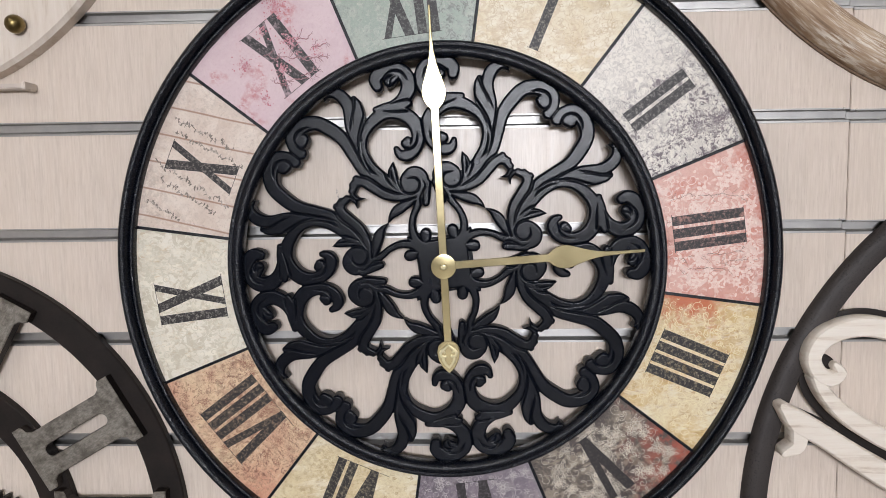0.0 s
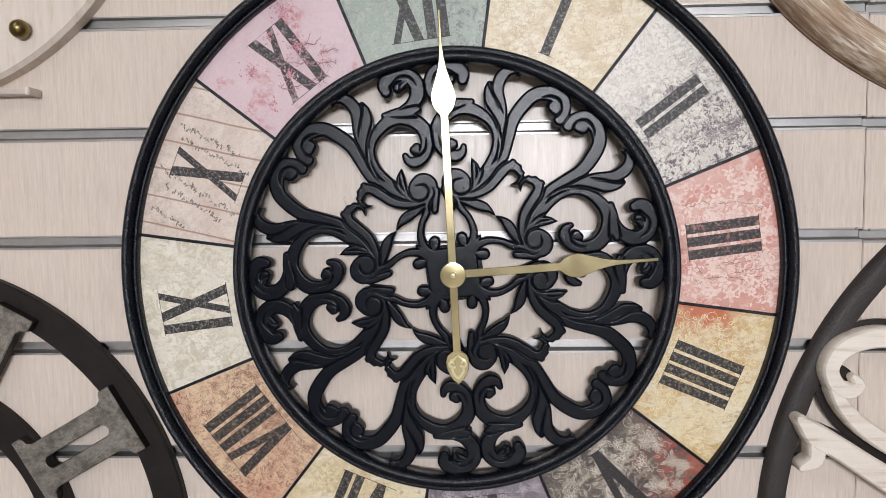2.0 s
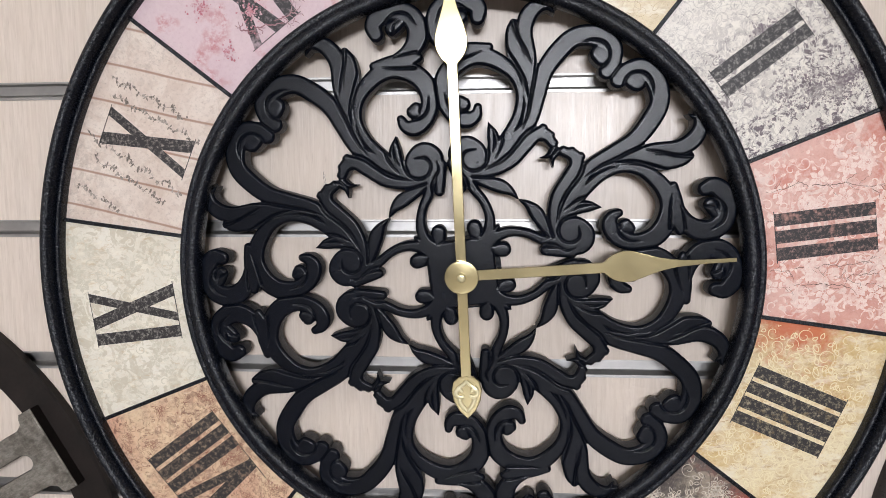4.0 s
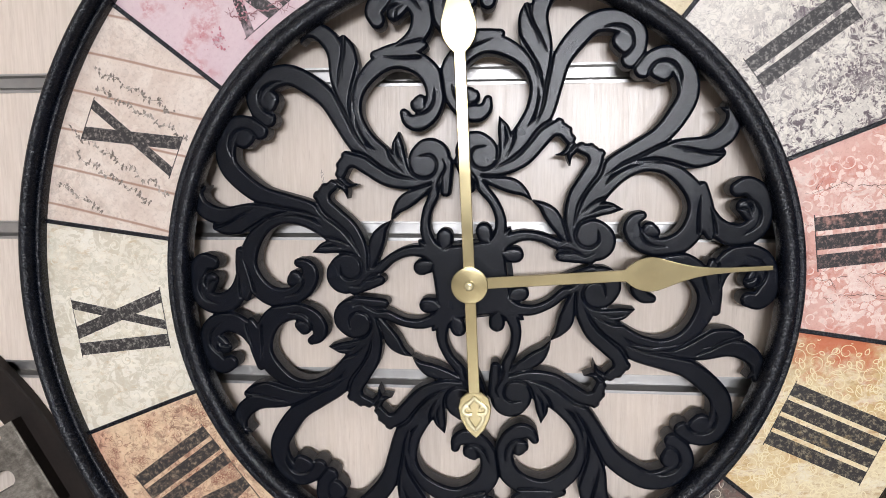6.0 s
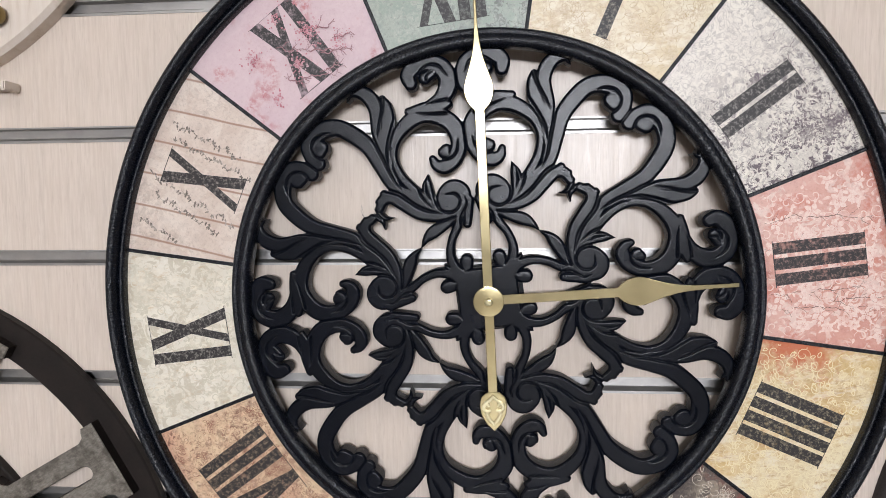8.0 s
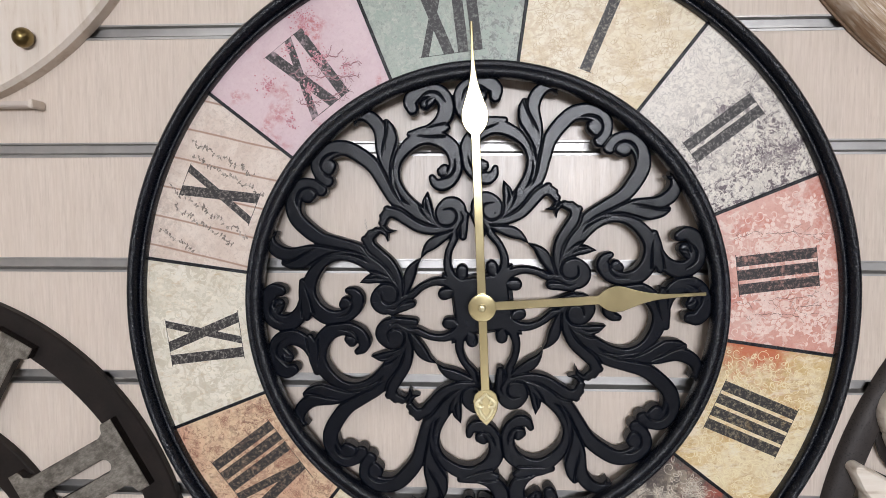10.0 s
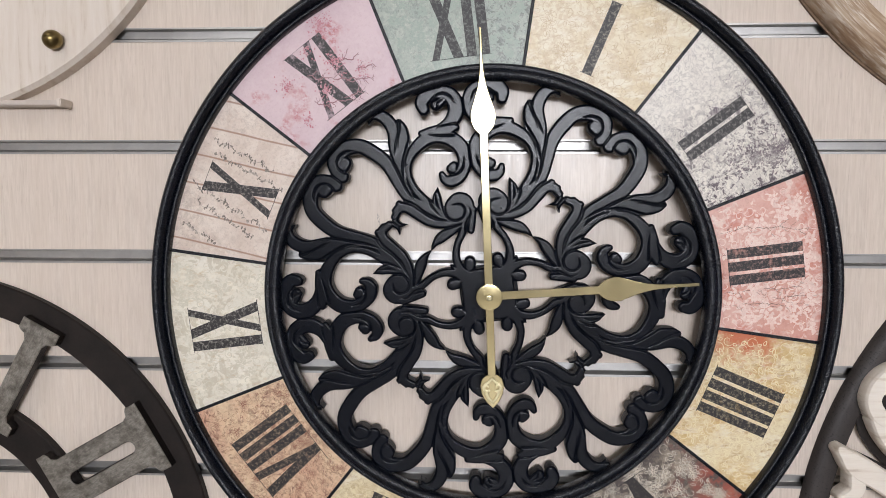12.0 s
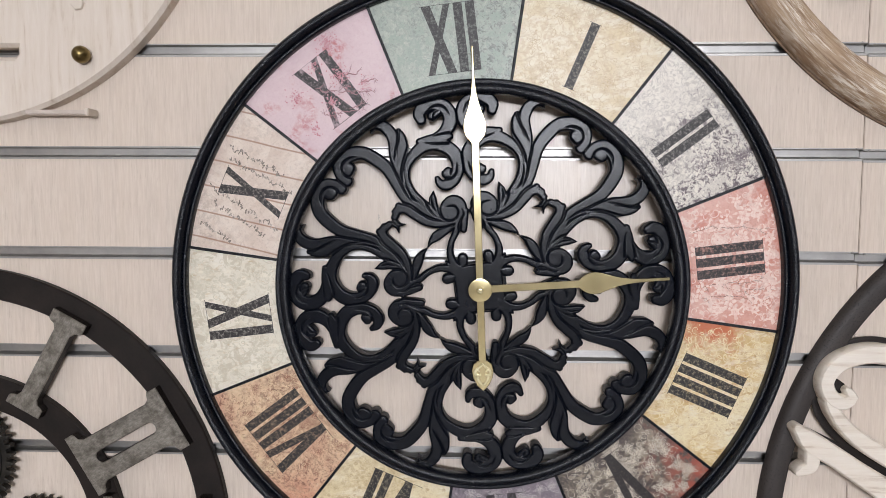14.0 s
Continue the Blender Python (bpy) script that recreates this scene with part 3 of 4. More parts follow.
def draw_figure(hour, face):
    f = Figure(hour)
    if hour == 1:
        f.foliage(11, 0.40, False, 0.15, 1.25)
    elif hour == 2:
        f.foliage(9, 0.5, True, 0.12, 1.1)
    elif hour == 3:
        f.foliage(8.5, 0.5, True, 0.45, 1.1)
    elif hour == 4:
        f.foliage(8, 0.55, False, 0.0, 1.5)
    elif hour == 5:
        f.foliage(8, 0.45, False, 0.6, 1.2)
    elif hour == 6:
        f.foliage(9, 0.40, False, 0.4, 1.1)
    elif hour == 7:
        for u, v in f.places(9):
            f.flower(u, v, 2.0, 0.3, True)
            f.dots(u, v, 2.4, 10, 0.2, 0.5)
    elif hour == 8:
        f.foliage(5.5, 0.36, False, 0.3, 1.15)
    elif hour == 9:
        f.foliage(8.5, 0.6, True, 0.3, 1.1)
    elif hour == 10:
        for u0, v0, n in ((14, 203, 66), (26, 216, 60), (-24, 203, 78), (-34, 212, 60), (-52, 240, 36)):
            f.sprig_row(u0, v0, radians(84 if u0 > 0 else 80), n)
    elif hour == 11:
        for u, v, n in ((-20, 226, 26), (3, 212, 24), (12, 222, 26), (2, 234, 34), (-12, 246, 22), (-8, 214, 18), (16, 240, 22), (26, 225, 18)):
            f.crack(u, v, radians(-32 + f.rnd.uniform(-8, 8)), n, 1.0, 2)
    elif hour == 12:
        f.foliage(7, 0.5, True, 0.4, 1.1)
    name, worn = ROMAN[hour].lower(), {2: 0.75, 4: 0.95, 5: 0.5, 10: 0.45, 11: 0.4, 3: 0.8, 9: 0.75}.get(hour, 0.65)
    ink = {1: lin(196, 172, 132), 2: lin(194, 187, 179), 3: lin(240, 218, 208), 4: lin(238, 225, 188), 5: lin(226, 216, 200), 6: lin(204, 197, 196), 7: lin(190, 168, 128),
           8: lin(140, 88, 72), 9: lin(207, 200, 180), 10: lin(104, 93, 84), 11: lin(140, 92, 98), 12: lin(150, 164, 152)}[hour]
    part("printed_figure", f.bm, ink_material("print_ink_%s" % name, ink, PRINTS[hour][0 if hour != 5 else 1], worn), face, "worn printed ornament")
    f = Figure(hour + 20)
    f.turn = radians(-30 * hour)
    if hour == 3:
        for u, v, n in ((-30, 201, 80), (-12, 200, 46), (22, 200, 70), (33, 204, 74), (30, 240, 40)):
            f.crack(u, v, radians(90 + f.rnd.uniform(-6, 6)), n, 0.42, 1, 0.4)
        part("printed_cracks", f.bm, ink_material("print_crack_iii", lin(84, 56, 48), PRINTS[3][1], 0.35), face, "dark hairline cracks of the print")
    elif hour == 11:
        for u, v, s, n in ((-6, 226, 5, 150), (14, 240, 6, 170), (-30, 250, 5, 90), (24, 274, 7, 150), (30, 222, 4, 70), (-34, 216, 4, 60), (0, 262, 4, 50)):
            f.dots(u, v, s, n, 0.3, 0.9)
        part("printed_blossom", f.bm, ink_material("print_blossom_xi", lin(188, 112, 124), PRINTS[11][0], 0.7), face, "rose blossom clusters of the print")
    elif hour == 2:
        for u, v, s, n in ((-8, 250, 3.5, 260), (-7, 262, 2.5, 110), (-12, 244, 3, 120), (46, 262, 7, 420), (38, 250, 8, 320), (44, 272, 5, 220), (30, 236, 7, 180)):
            f.dots(u, v, s, n, 0.3, 1.0)
        for u, v, a in ((-28, 240, 60), (-18, 268, 100), (20, 270, 20), (-30, 262, 80), (4, 272, 60), (30, 262, 40)):
            f.crack(u, v, radians(a), 18, 0.5, 2, 0.8)
        part("printed_stain", f.bm, ink_material("print_stain_ii", lin(112, 98, 104), PRINTS[2][1], 0.6), face, "plum-grey stains of the print")
    else:
        f.bm.free()


for hour in range(1, 13):
    mid = 90 - 30 * hour
    material, _ = panel_material(hour)
    face = part("dial_panel", sector(0.1955, 0.2852, mid - 14.75, mid + 14.75, 0.004, 0.0, 0.0004), material, clock, "aged patterned print panel of the dial")
    draw_figure(hour, face)
    glyphs, print_ink = letters(ROMAN[hour]), numeral_material(hour)
    for i, q in enumerate(q for g in glyphs for q in g):
        turn = radians(mid - 90)
        pts = []
        for u, v in q:
            x, z = u / 1000, 0.2055 + v / 1000
            pts.append((x * math.cos(turn) - z * math.sin(turn), x * math.sin(turn) + z * math.cos(turn)))
        part("numeral_stroke" if i < len(glyphs[0]) else "serif_line", plate(bmesh.new(), pts, 0.0, -0.00035 - 0.00006 * (i % 4), 0.00008), print_ink, face,
             "worn black stroke of the numeral %s" % ROMAN[hour] if i < len(glyphs[0]) else "")
    a = radians(mid - 15)
    d, s = Vector((math.cos(a), math.sin(a))), Vector((-math.sin(a), math.cos(a)))
    pts = [tuple(d * r + s * w) for r, w in ((0.1955, -0.00135), (0.2850, -0.00135), (0.2850, 0.00135), (0.1955, 0.00135))]
    part("divider", plate(bmesh.new(), pts, 0.004, -0.0016, 0.0005), M_RING, clock)

# openwork centre: one cast plate with bevelled edges and cut grooves. The strokes of one eighth are given in
# millimetres (out along an axis, across it, half width) and mirrored about the axes and the diagonals.
BACK, FRONT = 0.0125, 0.0
CELL, HALF = 0.5, 376
LEVEL = (np.arange(2 * HALF + 1) - HALF) * CELL
GRID_A, GRID_B = np.meshgrid(LEVEL, LEVEL, indexing="ij")
SOLID = np.full(GRID_A.shape, 9.0)      # distance to the outline, negative inside
OWNER = np.zeros(GRID_A.shape, dtype=int)
CUT = np.zeros(GRID_A.shape)            # depth of the grooves
PIECES = ["boss_plate"]


def patch(rows, reach):
    """The part of the grid round a stroke, and its distance from the stroke's edge there."""
    pts = np.array([tuple(p) for p in glide(rows, 1.2)])
    pts[:, 2] = np.maximum(pts[:, 2], 0.15)
    lo, hi = pts[:, :2].min(0) - pts[:, 2].max() - reach, pts[:, :2].max(0) + pts[:, 2].max() + reach
    i0, i1 = (int(np.clip((v - LEVEL[0]) / CELL, 0, 2 * HALF)) for v in (lo[0], hi[0]))
    j0, j1 = (int(np.clip((v - LEVEL[0]) / CELL, 0, 2 * HALF)) for v in (lo[1], hi[1]))
    at = (slice(i0, i1 + 1), slice(j0, j1 + 1))
    u, v, best = GRID_A[at], GRID_B[at], np.full(GRID_A[at].shape, 99.0)
    for p, q in zip(pts, pts[1:]):
        d = q - p
        t = np.clip(((u - p[0]) * d[0] + (v - p[1]) * d[1]) / max(1e-9, d[0] ** 2 + d[1] ** 2), 0, 1)
        best = np.minimum(best, np.hypot(u - p[0] - t * d[0], v - p[1] - t * d[1]) - p[2] - t * d[2])
    return at, best


def merge(at, d, name):
    if name not in PIECES:
        PIECES.append(name)
    nearer = d < SOLID[at]
    OWNER[at] = np.where(nearer, PIECES.index(name), OWNER[at])
    SOLID[at] = np.where(nearer, d, SOLID[at])


def scroll(name, rows):
    at, d = patch(rows, 5.0)
    merge(at, d, name)


def groove(rows, slope=1.25):
    at, d = patch(rows, 0.5)
    CUT[at] = np.maximum(CUT[at], np.minimum(-d * slope, 1.5))


# square boss in the middle, with hollow sides
edge = np.maximum(np.abs(GRID_A) - 23.6 - 6.2 * np.minimum(1, np.abs(GRID_B) / 27.8) ** 3, np.abs(GRID_B) - 23.6 - 6.2 * np.minimum(1, np.abs(GRID_A) / 27.8) ** 3)
SOLID[:], OWNER[:] = edge, 0
scroll("heart_scroll", [(85.8, 53.4, 4.0), (96.6, 60.0, 5.3), (110.6, 65.7, 6.0), (124.4, 72.0, 6.3), (135.3, 82.0, 6.7), (143.0, 93.9, 6.7), (141.8, 107.5, 7.3), (134.0, 116.3, 7.3), (124.6, 116.2, 6.3), (118.6, 112.0, 5.7)])
scroll("heart_bulb", [(127.9, 110.5, 6.3), (130.3, 108.8, 6.3)])
scroll("long_leaf", [(94.3, 54.6, 2.7), (116.8, 62.4, 3.7), (135.1, 64.0, 4.7), (151.2, 62.6, 5.7), (161.3, 66.3, 6.0), (166.8, 73.8, 5.0), (167.0, 83.6, 4.0)])
scroll("leaf_hook", [(166.1, 80.1, 2.7), (163.0, 81.3, 1.7), (160.3, 83.3, 0.5)])
scroll("short_leaf", [(106.4, 57.9, 2.7), (126.4, 59.3, 4.3), (140.8, 55.4, 5.7), (152.1, 55.1, 5.0), (158.4, 56.5, 3.0)])
scroll("c_scroll", [(76.3, 30.6, 3.0), (82.2, 37.4, 4.0), (90.9, 45.5, 4.0), (100.7, 51.9, 3.7), (112.7, 54.9, 3.3), (124.1, 52.9, 4.0), (133.3, 46.4, 5.3), (140.4, 35.9, 6.3), (142.0, 25.4, 6.7), (137.6, 14.0, 7.0), (129.2, 6.5, 7.0), (117.4, 5.0, 6.3), (106.8, 10.0, 6.3), (102.0, 18.0, 5.7), (104.0, 23.9, 4.3), (108.9, 26.0, 3.0)])
scroll("c_bulb", [(112.6, 16.5, 5.3), (115.1, 14.7, 3.7)])
scroll("spike_leaf", [(145.9, 38.5, 3.3), (146.7, 26.4, 4.7), (146.6, 14.5, 5.0), (147.0, 8.2, 3.0)])
scroll("rim_scroll", [(147.9, 25.2, 3.0), (150.9, 14.6, 5.7), (157.5, 8.1, 7.0), (166.4, 6.2, 7.3), (174.6, 10.5, 7.3), (178.7, 20.2, 6.7), (177.3, 29.5, 6.7), (171.6, 35.0, 6.0), (165.7, 33.9, 5.0)])
scroll("rim_bulb", [(168.0, 23.1, 4.7), (170.4, 18.0, 4.0), (174.3, 14.0, 4.0)])
scroll("stem", [(67.1, 16.8, 4.0), (66.2, 29.2, 4.3), (70.2, 42.6, 4.7), (79.0, 53.4, 5.0), (85.3, 61.0, 5.3), (84.1, 68.0, 4.7), (77.2, 71.8, 3.3)])
scroll("hook_leaf", [(73.9, 72.3, 3.0), (70.3, 68.1, 2.0), (69.9, 62.0, 0.3)])
scroll("stem_root", [(67.3, 18.6, 3.3), (73.8, 32.4, 4.0), (83.1, 44.9, 5.0), (91.3, 55.0, 4.0)])
scroll("volute", [(77.9, 15.7, 12.6), (79.4, 14.1, 12.6)])
scroll("knob_leaf", [(74.9, 4.8, 4.7), (63.7, 6.3, 3.7), (57.3, 7.6, 3.3)])
scroll("tip_leaf", [(74.4, 29.5, 2.7), (83.4, 33.1, 4.3), (89.5, 33.2, 4.0), (94.5, 32.2, 2.0), (98.4, 31.3, 0.3)])
scroll("petal", [(62.7, 15.0, 1.7), (59.3, 23.9, 4.0), (55.1, 33.6, 5.0), (50.7, 39.8, 3.0), (45.6, 43.7, 1.0)])
scroll("arch", [(70.5, 11.1, 4.7), (57.2, 15.0, 3.7), (46.9, 21.0, 3.3), (35.7, 23.7, 3.7), (24.9, 21.6, 4.7), (19.1, 18.1, 7.3)])
scroll("plate_knob", [(22.0, 13.4, 4.7), (29.3, 12.4, 5.3), (30.0, 12.3, 5.0)])
scroll("bead_a", [(78.1, 73.7, 2.0), (79.0, 73.2, 2.0)])
scroll("bead_b", [(83.5, 71.5, 2.7), (84.1, 70.7, 2.7)])
scroll("bead_c", [(88.8, 67.3, 2.7), (89.3, 66.5, 2.7)])
groove([(90.7, 63.6, 1.7), (86.6, 54.7, 1.7), (78.1, 45.6, 1.3), (71.6, 37.2, 1.0), (67.4, 24.9, 0.3)])
groove([(135.9, 69.2, 1.7), (123.8, 66.0, 1.3), (110.1, 61.4, 1.3), (99.8, 58.2, 1.0), (90.1, 53.1, 0.3)])
groove([(160.6, 55.8, 1.7), (149.2, 58.2, 1.3), (139.8, 61.9, 1.0), (131.2, 64.6, 0.3)])
groove([(145.8, 47.3, 1.7), (135.6, 52.5, 1.7), (124.6, 57.5, 1.3), (116.5, 59.4, 1.0), (108.2, 59.6, 0.3)])
groove([(139.6, 99.1, 0.3), (139.7, 105.9, 1.0), (136.8, 112.3, 1.2), (131.6, 115.1, 1.0), (125.7, 114.1, 1.0), (121.9, 109.5, 1.2), (120.9, 103.1, 1.3)])
groove([(121.4, 5.2, 0.3), (112.6, 7.1, 1.0), (107.7, 11.9, 1.1), (107.4, 18.2, 1.1), (110.5, 22.3, 1.1), (113.8, 24.6, 1.3)])
groove([(144.1, 33.3, 0.3), (141.9, 23.7, 1.0), (140.3, 11.2, 1.3)])
groove([(148.7, 25.8, 0.3), (150.0, 16.4, 0.9), (150.3, 9.1, 1.0)])
groove([(167.1, 6.5, 0.3), (174.7, 11.2, 1.0), (177.0, 18.7, 1.0), (173.7, 25.3, 1.0), (168.4, 28.1, 1.1), (162.6, 27.9, 1.3)])
groove([(163.3, 22.4, 1.0), (169.7, 21.1, 0.8), (171.9, 16.4, 0.3)])
groove([(89.6, 28.0, 1.3), (79.5, 28.8, 1.2), (71.3, 26.1, 1.2), (67.7, 19.2, 1.2), (70.0, 12.9, 1.0), (76.0, 10.7, 1.0), (81.1, 13.8, 1.0), (81.6, 21.1, 0.3)])
groove([(53.9, 11.2, 1.7), (61.3, 12.0, 1.1), (67.5, 8.7, 1.0), (72.0, 5.9, 0.8), (77.5, 6.6, 0.3)])
groove([(62.0, 36.8, 1.7), (61.8, 27.1, 1.0), (62.9, 19.2, 0.7), (64.1, 14.8, 0.3)])
groove([(53.0, 25.8, 1.7), (57.1, 19.6, 1.0), (60.7, 15.6, 0.3)])
groove([(24.1, 16.0, 0.7), (27.6, 18.0, 0.9), (32.6, 18.4, 1.0)])
groove([(22.0, 13.4, 0.5), (23.9, 9.2, 0.9), (26.7, 6.3, 1.0)])
groove([(78.1, 31.7, 0.3), (84.2, 34.0, 0.9), (92.3, 33.9, 0.3)])
groove([(90.3, 39.7, 1.3), (82.3, 38.4, 1.0), (73.1, 32.5, 0.3)])
# joints where mirrored scrolls touch: along the axis and along the diagonal
groove([(58.0, 0.0, 1.1), (183.0, 0.0, 1.1)])
for r0, r1 in ((101.0, 112.0), (150.0, 182.0)):
    groove([(r0 * 0.7071, r0 * 0.7071, 1.0), (r1 * 0.7071, r1 * 0.7071, 1.0)])

# the other seven eighths are mirror images
for turn in (lambda f: f[:, ::-1], lambda f: f.T, lambda f: f[::-1, ::-1].T):
    image, held, cut = turn(SOLID).copy(), turn(OWNER).copy(), turn(CUT).copy()
    nearer = image < SOLID
    SOLID, OWNER, CUT = np.where(nearer, image, SOLID), np.where(nearer, held, OWNER), np.maximum(CUT, cut)

SOLID = SOLID + 0.2

# relief: a slope about 1.6 mm wide round every edge, then a flat face (domed on the bulbs), less the grooves
rise = np.clip(-SOLID / 1.6, 0, 1)
domed = np.isin(OWNER, [PIECES.index(n) for n in ("heart_bulb", "c_bulb", "rim_bulb", "plate_knob")])
crown = np.where(domed, 0.3, 0.0) * (1 - np.clip(-SOLID / 4.8, 0, 1)) ** 2
DEPTH = (1.8 * (1 - rise) ** 1.35 + crown + CUT * np.clip(rise * 1.5, 0, 1)) / 1000
GA, GB = np.gradient(SOLID, CELL)
norm = np.maximum(0.3, GA ** 2 + GB ** 2)
out = np.maximum(SOLID, 0)
VX, VZ = (GRID_A - out * GA / norm) / 1000, (GRID_B - out * GB / norm) / 1000
inside = (SOLID < 0) & (np.hypot(GRID_A, GRID_B) < 187.0)
full = inside[:-1, :-1] | inside[1:, :-1] | inside[:-1, 1:] | inside[1:, 1:]
stacked = np.stack([SOLID[:-1, :-1], SOLID[1:, :-1], SOLID[:-1, 1:], SOLID[1:, 1:]])
holder = np.take_along_axis(np.stack([OWNER[:-1, :-1], OWNER[1:, :-1], OWNER[:-1, 1:], OWNER[1:, 1:]]), stacked.argmin(0)[None], 0)[0]


def relief_piece(cells):
    """The mesh of the grid cells in a mask: its relief in front and its walls where the casting ends."""
    wide = 2 * HALF + 1
    i, j = np.nonzero(cells)
    corner = np.stack([i * wide + j, (i + 1) * wide + j, (i + 1) * wide + j + 1, i * wide + j + 1], 1)
    pad = np.pad(full, 1)
    walls = []
    for di, dj, p, q in ((0, -1, 0, 1), (1, 0, 1, 2), (0, 1, 2, 3), (-1, 0, 3, 0)):
        bare = ~pad[i + 1 + di, j + 1 + dj]
        walls.append(np.stack([corner[bare, q], corner[bare, p]], 1))
    walls = np.concatenate(walls)
    used, flat = np.unique(np.concatenate([corner.ravel(), walls.ravel()]), return_inverse=True)
    front = np.stack([VX.ravel()[used], FRONT + DEPTH.ravel()[used], VZ.ravel()[used]], 1)
    rear, low = np.unique(walls.ravel(), return_inverse=True)
    back = np.stack([VX.ravel()[rear], np.full(len(rear), BACK), VZ.ravel()[rear]], 1)
    quads = flat[:corner.size].reshape(-1, 4)
    edges, low = flat[corner.size:].reshape(-1, 2), low.reshape(-1, 2) + len(used)
    sides = np.stack([edges[:, 0], edges[:, 1], low[:, 1], low[:, 0]], 1) if len(edges) else np.zeros((0, 4), int)
    me = bpy.data.meshes.new("casting")
    me.from_pydata(np.concatenate([front, back]).tolist(), [], np.concatenate([quads, sides]).tolist())
    me.materials.append(M_BLACK)
    me.materials.append(M_CAST_LIT)
    me.polygons.foreach_set("material_index", [0] * len(quads) + [1] * len(sides))
    me.shade_smooth()
    me.set_sharp_from_angle(angle=radians(55))
    return me


filigree = new("filigree", relief_piece(full & (holder == 0)))
filigree.parent = clock
tagged(filigree, "satin black cast scrollwork centre")
filigree.matrix_basis = pose(-0.0009, 0, 0.00125, 0, -0.9)
ANGLE = np.degrees(np.arctan2(GRID_B[:-1, :-1] + CELL / 2, GRID_A[:-1, :-1] + CELL / 2)) % 360
EIGHTH = (ANGLE // 45).astype(int)
for k, name in enumerate(PIECES):
    for e in range(8):
        cells = full & (holder == k) & (EIGHTH == e)
        if k and cells.any():
            piece = new(name, relief_piece(cells))
            piece.parent = filigree


# ---- pointers and hub ----
def blade(rows, back, front, edge):
    """A flat pointer, symmetric about its length: (along, half width) in millimetres."""
    up = [(w / 1000, a / 1000) for a, w in rows]
    return plate(bmesh.new(), up + [(-x, z) for x, z in reversed(up)], back, front, edge)


def swell(a0, a1, w, tip_a, tip_w, n=26):
    """Half widths of a spade: round at the base, drawn out to the tip."""
    out = []
    for i in range(n + 1):
        t = i / n
        a = a0 + (tip_a - a0) * t
        k = (a - a0) / (a1 - a0)
        wide = w * math.sqrt(max(0.0, 1 - (1 - k) ** 2)) if k < 1 else tip_w + (w - tip_w) * math.exp(-(((a - a1) / (0.29 * (tip_a - a1))) ** 1.6))
        out.append((a, wide))
    return out


minute = part("minute_hand", blade([(-72, 3.4), (136, 3.4)] + [(a, max(w, 3.4)) if a < 150 else (a, w) for a, w in swell(137, 152, 10.5, 224, 0.9)], -0.0140, -0.0152, 0.0004), M_GOLD, clock, "brushed brass minute hand")
minute.matrix_basis = pose(-0.0009, 0, 0.00125, 0, 4.85)
part("spade_tail", plate(bmesh.new(), [(x / 1000, z / 1000) for x, z in [(0, -97), (5.5, -91.5), (9.2, -84), (10.2, -77), (8.6, -71), (5, -68), (0, -67), (-5, -68), (-8.6, -71), (-10.2, -77), (-9.2, -84), (-5.5, -91.5)]],
     -0.0138, -0.0155, 0.0006), M_GOLD, minute, "brass spade with raised leaf ornament")
bm = bmesh.new()
for s in (-1, 1):
    stroke(bm, [(0, -0.0912, 0.0009), (s * 0.0036, -0.0868, 0.0013), (s * 0.0050, -0.0828, 0.0013), (s * 0.0026, -0.0806, 0.0010)], -0.0154, -0.0168, 0.0010)
    stroke(bm, [(s * 0.0026, -0.0812, 0.0009), (s * 0.0062, -0.0806, 0.0013), (s * 0.0072, -0.0776, 0.0014), (s * 0.0050, -0.0756, 0.0013), (s * 0.0034, -0.0772, 0.0009)], -0.0154, -0.0170, 0.0010)
    stroke(bm, [(s * 0.0058, -0.0748, 0.0009), (s * 0.0034, -0.0738, 0.0012), (0, -0.0704, 0.0010)], -0.0154, -0.0169, 0.0010)
part("leaf_relief", bm, M_GOLD_BRIGHT, minute, "", 60)
hour_hand = part("hour_hand", blade([(-8, 3.4), (90, 3.4)] + [(a, max(w, 3.4)) if a < 102 else (a, w) for a, w in swell(91, 106, 10.2, 173.5, 1.3)], -0.0110, -0.0122, 0.0004), M_GOLD, clock, "brushed brass hour hand")
hour_hand.matrix_basis = pose(-0.0009, 0, 0.00125, 0, 90 + 3.45) @ Matrix.Diagonal((1.02, 1, 1.02, 1))
hub = part("hub_disc", lathe(bmesh.new(), [(0.0112, -0.0152), (0.0112, -0.0166), (0.0108, -0.0171), (0.0090, -0.0173), (0.0, -0.0174)], 48, closed=False), M_GOLD, clock, "round brass hub")
hub.matrix_basis = pose(-0.0009, 0, 0.00125)
part("hub_nut", dome(bmesh.new(), -0.0009, 0.00125, 0.0030, -0.0172, -0.0202), M_GOLD_BRIGHT, clock, "", 60)
part("shaft", lathe(bmesh.new(), [(0.0042, 0.0), (0.0042, -0.0160)], 24, closed=False), M_BLACK, clock)
part("movement_box", box(bmesh.new(), -0.026, 0.026, 0.0128, 0.0185, -0.026, 0.026, 0.002), M_BLACK, clock)


# ---- the skeleton clock with pewter numerals and gears ----
skeleton_clock = empty("skeleton_clock", pose(-0.5324, 0.003, 1.338), "dark metal skeleton clock with pewter Roman numerals and gears", "wall clock")


def flat_ring(r0, r1, back, front, n=160, e=0.0012):
    return lathe(bmesh.new(), [(r0, back), (r0, front + e), (r0 + e, front), (r1 - e, front), (r1, front + e), (r1, back)], n)


